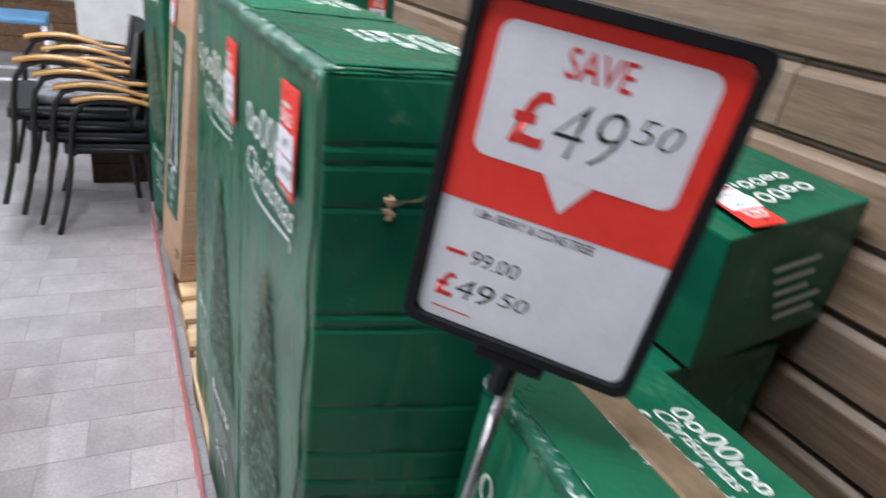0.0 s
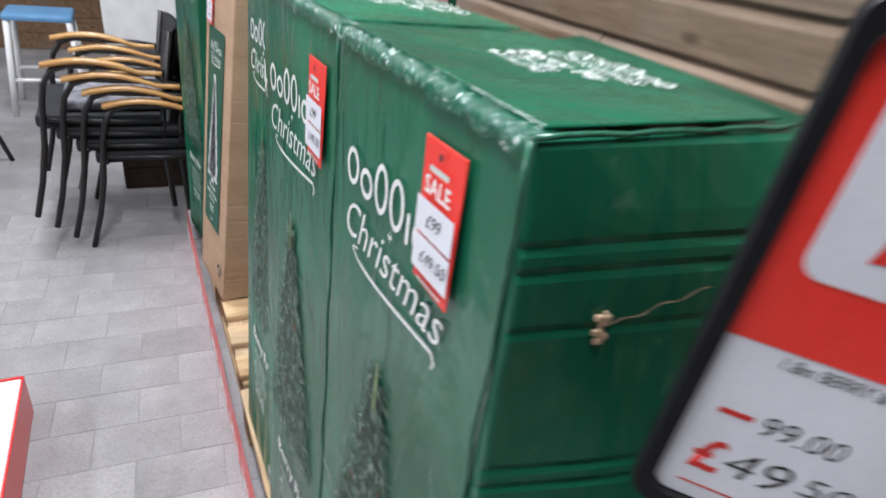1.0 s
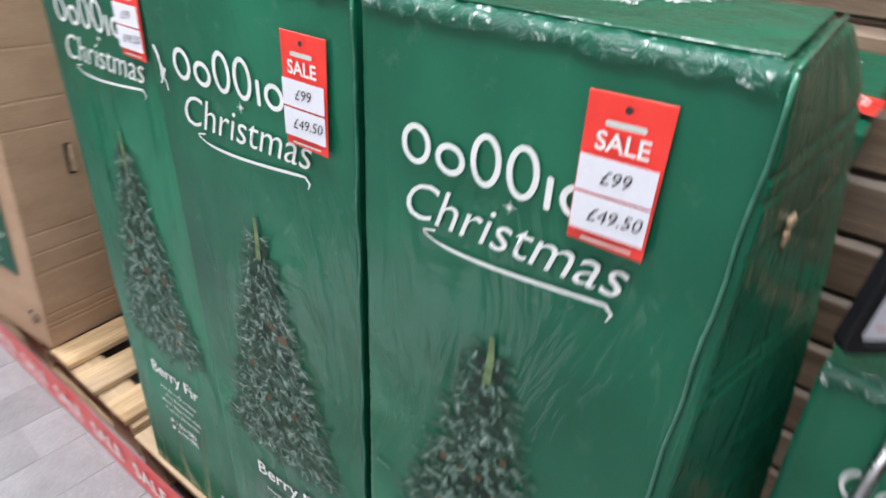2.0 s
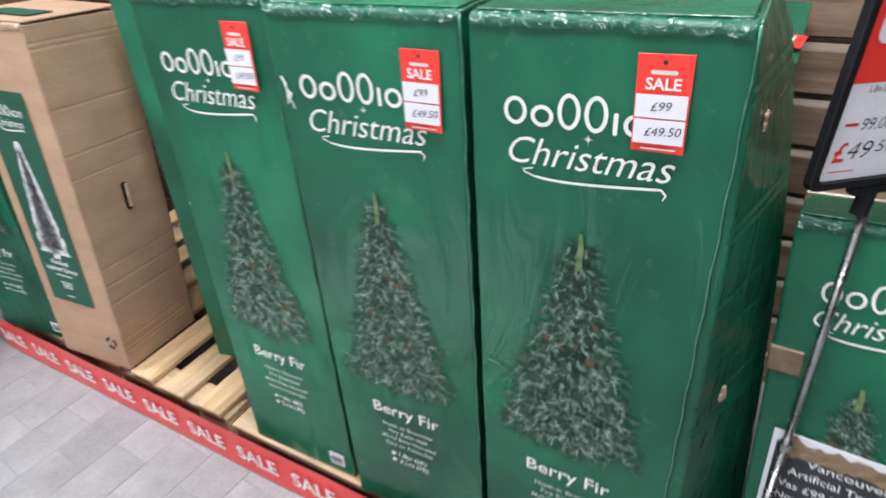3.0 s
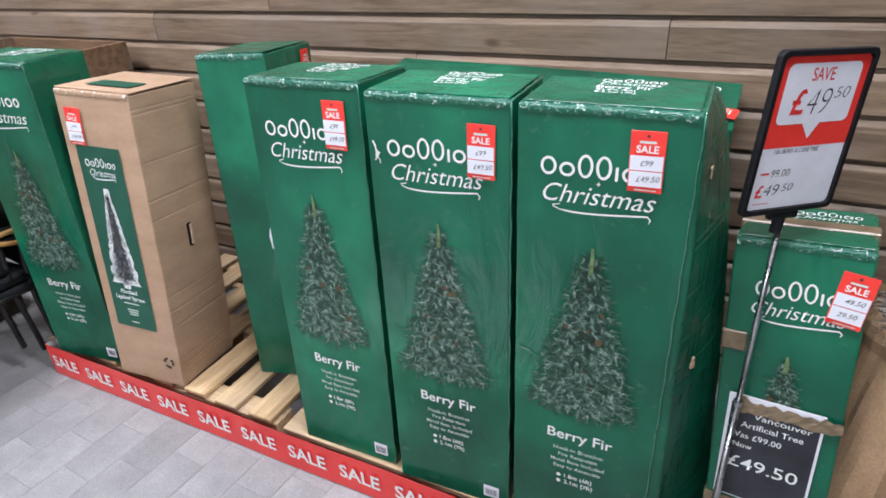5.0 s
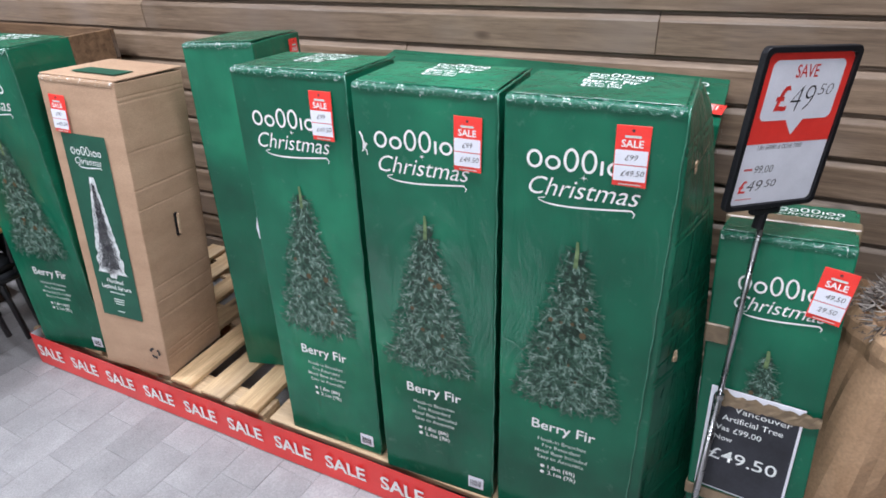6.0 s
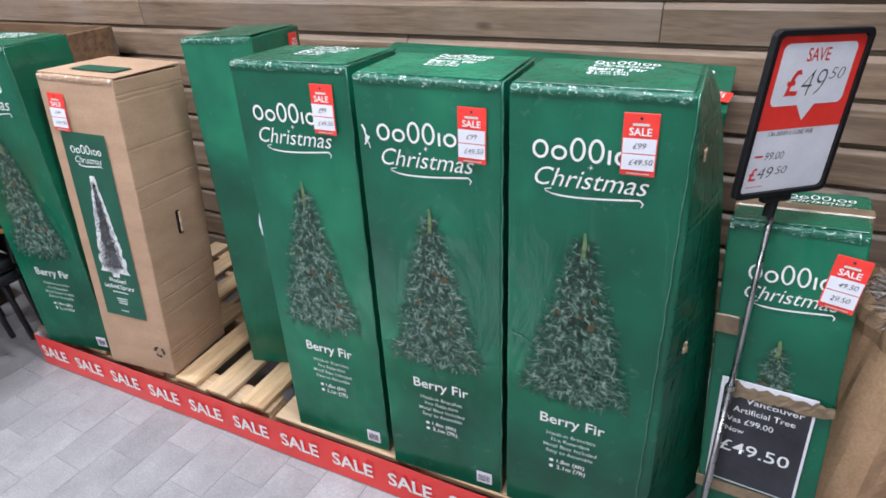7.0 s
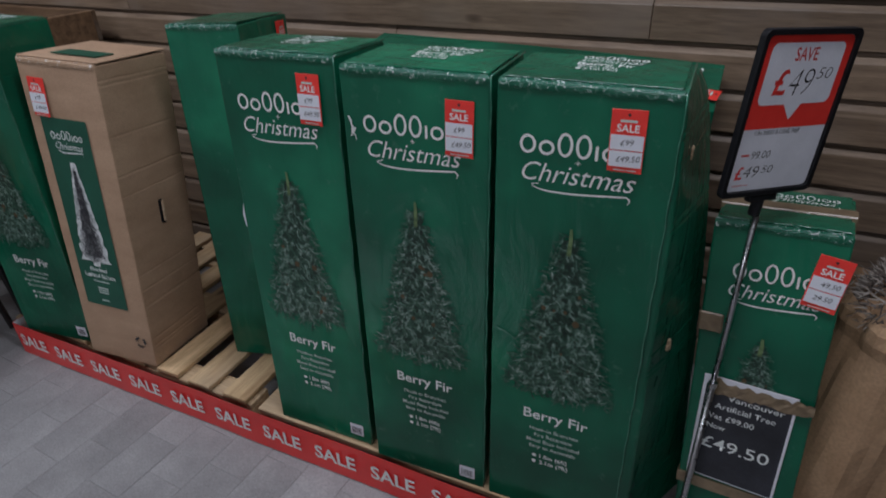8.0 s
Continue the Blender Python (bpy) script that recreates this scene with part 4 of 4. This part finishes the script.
# ---- paper sack beside the small carton ----
def paper_sack(m):
    t = thing("paper_sack", m, "crumpled brown kraft paper sack holding a frosted wreath", "sack")
    bm = bmesh.new()
    n, rows = 40, 26
    rings = []
    for r in range(rows + 1):
        f = r / rows
        z = 0.86 * f
        ring = []
        for j in range(n):
            a = 2 * math.pi * j / n
            c, s = math.cos(a), math.sin(a)
            sq = 1 / (abs(c) ** 4 + abs(s) ** 4) ** 0.25
            fold = 0.026 * noise.noise(Vector((c * 1.6, s * 1.6, z * 2))) + 0.009 * math.sin(a * 6 + z * 2.5) * f + 0.012 * noise.noise(Vector((c * 4, s * 4, z * 6)))
            rad = 1 - 0.18 * f * f + (0.07 * math.sin(math.pi * (f - 0.88) / 0.12) if f > 0.88 else 0)
            ring.append(bm.verts.new((0.165 * c * sq * rad + fold * c + 0.02 * f, 0.15 * s * sq * rad + fold * s, z + (0.02 * math.sin(a * 3) if r == rows else 0))))
        rings.append(ring)
    for a, b in zip(rings, rings[1:]):
        for j in range(n):
            bm.faces.new((a[j], a[(j + 1) % n], b[(j + 1) % n], b[j]))
    bm.faces.new(rings[0][::-1])
    inner = [bm.verts.new((v.co.x * 0.95, v.co.y * 0.95, v.co.z - 0.06)) for v in rings[-1]]
    for j in range(n):
        bm.faces.new((rings[-1][j], rings[-1][(j + 1) % n], inner[(j + 1) % n], inner[j]))
    bm.faces.new(inner)
    part("sack", bm, KRAFT_SACK, t, smooth=False)
    rng = random.Random(8)
    bm = bmesh.new()
    for _ in range(1500):
        a, b = rng.uniform(0, 2 * math.pi), rng.uniform(-0.3, 1.3)
        o = Vector((0.03 + 0.135 * math.cos(a) * math.cos(b), 0.12 * math.sin(a) * math.cos(b), 0.84 + 0.10 * math.sin(b)))
        d = Vector((math.cos(a) * math.cos(b), math.sin(a) * math.cos(b), math.sin(b) + rng.uniform(-0.6, 0.4))).normalized()
        d = (d + Vector((rng.uniform(-1, 1), rng.uniform(-1, 1), rng.uniform(-1, 1))) * 0.7).normalized()
        w = d.orthogonal().normalized() * 0.0025
        e = o + d * rng.uniform(0.018, 0.04)
        bm.faces.new([bm.verts.new(p) for p in (o - w, o + w, e + w * 0.2, e - w * 0.2)])
    part("frosting", bm, GREY_FUR, t, "frosted grey-brown bristles")
    return t


paper_sack(pose(0.90, 0.34, 0.0, 0, 0, 12))


# ---- pallets and the red strip round them ----
def board(bm, x0, x1, y0, y1, z0, z1):
    return block(bm, x0, x1, y0, y1, z0, z1, 0.003)


p1 = thing("pallet", pose(-2.145, 0.0, 0), "rough pine pallet with open deck boards", "pallet")
boards = mesh_of("board", board(bmesh.new(), 0, 0.108, 0, 0.93, 0, 0.021), PALLET_WOOD)
rng = random.Random(4)
for n in range(8):
    part("deck_board", boards, None, p1, m=pose(1.232 - 0.128 - 0.170 * n + rng.uniform(-0.004, 0.004), 0.004 + rng.uniform(0, 0.008), DECK - 0.022, 0, 0, rng.uniform(-0.5, 0.5)))
for y in (0.012, 0.42, 0.83):
    part("bearer", board(bmesh.new(), 0, 1.225, y, y + 0.095, DECK - 0.046, DECK - 0.024), PALLET_WOOD_X, p1)
    for x in (0.0, 0.55, 1.085):
        part("spacer_block", block(bmesh.new(), x, x + 0.14, y, y + 0.095, 0.022, DECK - 0.047, 0.003), PALLET_WOOD_X, p1)
    part("skid", board(bmesh.new(), 0, 1.225, y, y + 0.095, 0.0, 0.021), PALLET_WOOD_X, p1)

p2 = thing("pallet", pose(-0.872, 0.0, 0), "weathered pine pallet with boards along the front", "pallet")
for n in range(6):
    part("deck_board", board(bmesh.new(), 0, 1.22, 0, 0.118, 0, 0.023), PALLET_WOOD_X, p2, m=pose(rng.uniform(-0.004, 0.004), -0.006 + 0.160 * n, DECK - 0.022))
for x in (0.004, 0.56, 1.11):
    part("bearer", board(bmesh.new(), x, x + 0.10, 0, 0.93, DECK - 0.046, DECK - 0.0235), PALLET_WOOD, p2)
    for y in (0.0, 0.41, 0.80):
        part("spacer_block", block(bmesh.new(), x, x + 0.10, y, y + 0.12, 0.022, DECK - 0.047, 0.003), PALLET_WOOD, p2)
    part("skid", board(bmesh.new(), x, x + 0.10, 0, 0.93, 0.0, 0.021), PALLET_WOOD, p2)


def sale_strip():
    t = thing("sale_strip", pose(0, 0, 0), "red plastic strip lettered in white round the pallets", "banner strip")
    xs = [-2.170 + 2.532 * n / 60 for n in range(61)]
    path = [(-2.170 + 0.004 * math.sin(n), 0.30 - 0.30 * n / 6) for n in range(6)] + [(x, -0.038 + 0.004 * noise.noise(Vector((x * 3, 0, 0)))) for x in xs] + [(0.362, 0.05 * n) for n in range(0, 14)]
    bm = bmesh.new()
    rows = []
    for n, (x, y) in enumerate(path):
        top = 0.163 + 0.004 * noise.noise(Vector((x * 4, y * 4, 3)))
        rows.append([bm.verts.new((x, y - 0.0, z)) for z in (0.004, 0.05, 0.11, top)])
    for a, b in zip(rows, rows[1:]):
        for q in range(3):
            bm.faces.new((a[q], b[q], b[q + 1], a[q + 1]))
    me = part("strip", bm, RED_STRIP, t)
    bm = bmesh.new()
    prev = None
    for n, (x, y) in enumerate(path[:8]):
        cur = (bm.verts.new((x + 0.0025, y + 0.0025, 0.004)), bm.verts.new((x + 0.0025, y + 0.0025, 0.162)))
        if prev:
            bm.faces.new((prev[0], cur[0], cur[1], prev[1]))
        prev = cur
    part("strip_back", bm, PAPER, t, "white back of the strip")
    for n in range(12):
        x = -2.136 + 0.2185 * n
        words(t, "SALE", x, 0.062, 0.056, WHITE_INK, -0.044, width=0.160, bold=0.022)
    return t


sale_strip()

# ---- low white-topped plinth across the aisle ----
pl = thing("plinth", pose(-1.12, -1.395, 0), "low white-topped display plinth edged in red strip", "plinth")
part("top", block(bmesh.new(), 0, 1.0, 0, 0.80, 0.118, 0.142, 0.004), WHITE_PLASTIC, pl)
part("carcass", block(bmesh.new(), 0.02, 0.98, 0.02, 0.78, 0.0, 0.117), PALLET_WOOD_X, pl)
part("red_edging", block(bmesh.new(), -0.006, 1.006, 0.8005, 0.806, 0.003, 0.146, 0.001), RED_STRIP, pl)
part("red_edging", block(bmesh.new(), -0.006, -0.0005, 0.0, 0.80, 0.003, 0.146, 0.001), RED_STRIP, pl)


# ---- stacked chairs ----
def arm_chair(m, cushion=False):
    """Stacking armchair, facing -y; origin between its feet."""
    t = thing("armchair", m, "black stacking garden armchair with wooden armrests, in a stack", "chair", "stacked armchairs")
    for s in (-1, 1):
        x = s * 0.275
        part("front_leg", tube(bmesh.new(), [(x, -0.330, 0.0), (x, -0.285, 0.16), (x, -0.252, 0.32), (x, -0.232, 0.50), (x, -0.215, 0.58), (x, -0.180, 0.635), (x, -0.12, 0.655), (x, 0.14, 0.645), (x, 0.235, 0.63)], 0.0125, 8), CHAIR_TUBE, t, smooth=True)
        part("back_leg", tube(bmesh.new(), [(x * 0.97, 0.225, 0.0), (x * 0.97, 0.205, 0.30), (x * 0.97, 0.215, 0.46), (x * 0.97, 0.27, 0.80)], 0.0125, 8), CHAIR_TUBE, t, smooth=True)
        bm = bmesh.new()
        prev = None
        for n in range(19):
            f = n / 18
            y, z = -0.215 + 0.44 * f, 0.640 + 0.036 * math.sin(math.pi * min(1, f * 1.15 + 0.08)) - 0.016 * f
            ring = [bm.verts.new((x + dx, y, z + dz)) for dx, dz in ((-0.024, 0), (-0.018, 0.014), (0.018, 0.014), (0.024, 0), (0.018, -0.006), (-0.018, -0.006))]
            if prev:
                for q in range(6):
                    bm.faces.new((prev[q], prev[(q + 1) % 6], ring[(q + 1) % 6], ring[q]))
            else:
                bm.faces.new(ring[::-1])
            prev = ring
        bm.faces.new(prev)
        bmesh.ops.recalc_face_normals(bm, faces=bm.faces)
        part("armrest", bm, ARM_WOOD, t, "honey-coloured wooden armrest", smooth=True)
        part("side_rail", tube(bmesh.new(), [(x, -0.225, 0.43), (x, 0.21, 0.41)], 0.011, 8), CHAIR_TUBE, t, smooth=True)
    bm = block(bmesh.new(), -0.262, 0.262, -0.27, 0.215, 0.395, 0.445, 0.012, 2)
    part("seat", bm, CHAIR_MESH, t)
    bm = bmesh.new()
    rows = []
    for n in range(9):
        f = n / 8
        rows.append([[bm.verts.new((-0.255 + 0.51 * j / 8, 0.218 + 0.065 * f + 0.03 * math.sin(math.pi * j / 8) + dy, 0.44 + 0.36 * f)) for j in range(9)] for dy in (0, 0.012)])
    for layer in (0, 1):
        for a, b in zip(rows, rows[1:]):
            for j in range(8):
                bm.faces.new((a[layer][j], a[layer][j + 1], b[layer][j + 1], b[layer][j]))
    bmesh.ops.recalc_face_normals(bm, faces=bm.faces)
    part("backrest", bm, CHAIR_MESH, t)
    part("front_rail", tube(bmesh.new(), [(-0.275, -0.228, 0.405), (0.275, -0.228, 0.405)], 0.011, 8), CHAIR_TUBE, t, smooth=True)
    return t


first = arm_chair(pose(-2.475, -0.110, 0))
for n in range(1, 4):
    copy_thing(first, pose(-2.475 - 0.012 * n, -0.110 - 0.066 * n, 0.052 * n))
cu = thing("seat_cushion", pose(-2.51, -0.29, 0.6065), "flat grey patterned seat cushion on the stacked chairs", "cushion")
bm = block(bmesh.new(), -0.22, 0.22, -0.19, 0.20, 0, 0.045, 0.018, 3)
part("cover", bm, GREY_FABRIC, cu, smooth=True)
other = copy_thing(first, pose(-3.45, -1.30, 0, 0, 0, -150))
tagged(other, "black garden armchair standing alone beyond the stack")

# ---- dark planter box, step stool, far planter and white board ----
def plank_box(name, m, w, d, h, material, label, category, rows=4):
    t = thing(name, m, label, category)
    hh = h / rows
    for n in range(rows):
        z0, z1 = n * hh + 0.002, (n + 1) * hh - 0.002
        part("plank", block(bmesh.new(), 0, w, 0, 0.022, z0, z1, 0.003), material, t)
        part("plank", block(bmesh.new(), 0, w, d - 0.022, d, z0, z1, 0.003), material, t)
        part("plank", block(bmesh.new(), 0, 0.022, 0.0225, d - 0.0225, z0, z1, 0.003), material, t)
        part("plank", block(bmesh.new(), w - 0.022, w, 0.0225, d - 0.0225, z0, z1, 0.003), material, t)
    part("floor_board", block(bmesh.new(), 0.024, w - 0.024, 0.024, d - 0.024, 0.01, h * 0.8), DARK_WOOD, t)
    return t


plank_box("planter", pose(-3.35, -0.30, 0), 0.50, 0.55, 0.36, DARK_WOOD, "dark stained wooden planter box behind the chairs", "planter", 3)
plank_box("planter", pose(-6.9, -1.30, 0), 0.5, 0.95, 0.45, CRATE_WOOD, "brown wooden planter box far along the aisle", "planter", 3)
plank_box("crate", pose(-3.30, 0.50, 0), 0.92, 0.44, 1.275, CRATE_WOOD, "tall rough wooden crate against the timber wall", "crate", 9)

st = thing("step_stool", pose(-4.45, -0.72, 0), "white plastic stool with a pale blue seat", "stool")
part("seat", block(bmesh.new(), -0.19, 0.19, -0.20, 0.20, 0.62, 0.665, 0.018, 2), BLUE_SEAT, st, "pale blue plastic seat")
for sx in (-1, 1):
    for sy in (-1, 1):
        part("leg", tube(bmesh.new(), [(sx * 0.215, sy * 0.225, 0.0), (sx * 0.165, sy * 0.175, 0.62)], 0.019, 8), WHITE_PLASTIC, st, smooth=True)
for sx in (-1, 1):
    part("stretcher", tube(bmesh.new(), [(sx * 0.19, -0.2, 0.24), (sx * 0.19, 0.2, 0.24)], 0.013, 8), WHITE_PLASTIC, st, smooth=True)
bk = thing("notice_board", pose(-4.6, -0.35, 0), "plain white board standing on the floor", "board")
part("panel", block(bmesh.new(), 0, 0.02, 0, 0.62, 0.42, 1.0, 0.004), WHITE_PLASTIC, bk)
for y in (0.02, 0.56):
    part("leg", block(bmesh.new(), 0.0, 0.02, y, y + 0.035, 0, 0.42, 0.002), WHITE_PLASTIC, bk)

# ---- wall cladding: overlapping boards, each with a chamfered upper edge under the overhang of the next ----
PITCH, Z_REF = 0.1405, 1.266


def cladding_board(length):
    profile = [(0.0, 0.0), (-0.024, 0.0), (-0.026, 0.003), (-0.026, 0.106), (-0.024, 0.110), (-0.006, 0.129), (-0.003, 0.1395), (0.0, 0.1395)]
    bm = bmesh.new()
    cuts = [0.0, 0.002] + [length * k / 6 for k in range(1, 6)] + [length - 0.004, length - 0.002]
    rings = []
    for q, x in enumerate(cuts):
        back = 0.002 if q in (0, len(cuts) - 1) else 0.0
        rings.append([bm.verts.new((x, y + back, z)) for y, z in profile])
    for a, b in zip(rings, rings[1:]):
        for k in range(len(profile)):
            bm.faces.new((a[k], b[k], b[(k + 1) % len(profile)], a[(k + 1) % len(profile)]))
    bm.faces.new(rings[0])
    bm.faces.new(rings[-1][::-1])
    bmesh.ops.recalc_face_normals(bm, faces=bm.faces)
    return mesh_of("plank", bm, WALL_WOOD)


variants = [(length, cladding_board(length)) for length in (2.4, 1.8)]
rng = random.Random(77)
first_row = Z_REF - 9 * PITCH
for row in range(14):
    z = first_row + PITCH * row
    x = -4.9 - rng.uniform(0, 1.5)
    if row in (9, 10):
        x = 0.158 - 2.4 * 3 if row == 9 else 0.9 - 2.4 * 3
    while x < 2.2:
        length, pm = variants[0 if row in (9, 10) else rng.randint(0, 1)]
        part("plank", pm, None, wall_north, m=pose(x, WALL_Y - 0.001 - rng.uniform(0, 0.002), z))
        x += length

# ---- pavers ----
PL, PW, TURN = 0.24, 0.16, -3.5
bm = block(bmesh.new(), 0.0008, PW - 0.0008, 0.0008, PL - 0.0008, -0.05, 0.0, 0.0014)
for f in [f for f in bm.faces if f.normal.z < -0.9]:
    bm.faces.remove(f)
paver_mesh = mesh_of("paver", bm, PAVER)
turn = Matrix.Rotation(radians(TURN), 4, "Z")
rest_v, rest_f = [], []
rng = random.Random(12)
count = 0
for i in range(-60, 40):
    for j in range(-30, 12):
        lx, ly = i * PW, j * PL + (PL / 2 if i % 2 else 0)
        c = turn @ Vector((lx + PW / 2, ly + PL / 2, 0))
        if not (X0 + 0.2 < c.x < X1 - 0.2 and Y0 + 0.2 < c.y < WALL_Y - 0.13):
            continue
        dz = rng.uniform(-0.0008, 0.0)
        if -2.9 < c.x < -0.15 and -1.25 < c.y < 0.06 and count < 300:
            count += 1
            part("paver", paver_mesh, None, floor, m=turn @ pose(lx, ly, dz))
        else:
            b = len(rest_v)
            for z, q in ((dz - 0.02, 0.0008), (dz - 0.0014, 0.0008), (dz, 0.0022)):
                for a, d in ((q, q), (PW - q, q), (PW - q, PL - q), (q, PL - q)):
                    rest_v.append(tuple(turn @ Vector((lx + a, ly + d, z))))
            for s in (0, 4):
                for q in range(4):
                    rest_f.append((b + s + q, b + s + (q + 1) % 4, b + s + 4 + (q + 1) % 4, b + s + 4 + q))
            rest_f.append((b + 8, b + 9, b + 10, b + 11))
me = bpy.data.meshes.new("paving")
me.from_pydata(rest_v, [], rest_f)
me.materials.append(PAVER)
ob = new("paving", me)
ob.parent = floor
tagged(ob, "rest of the grey concrete paving", kind="stuff")
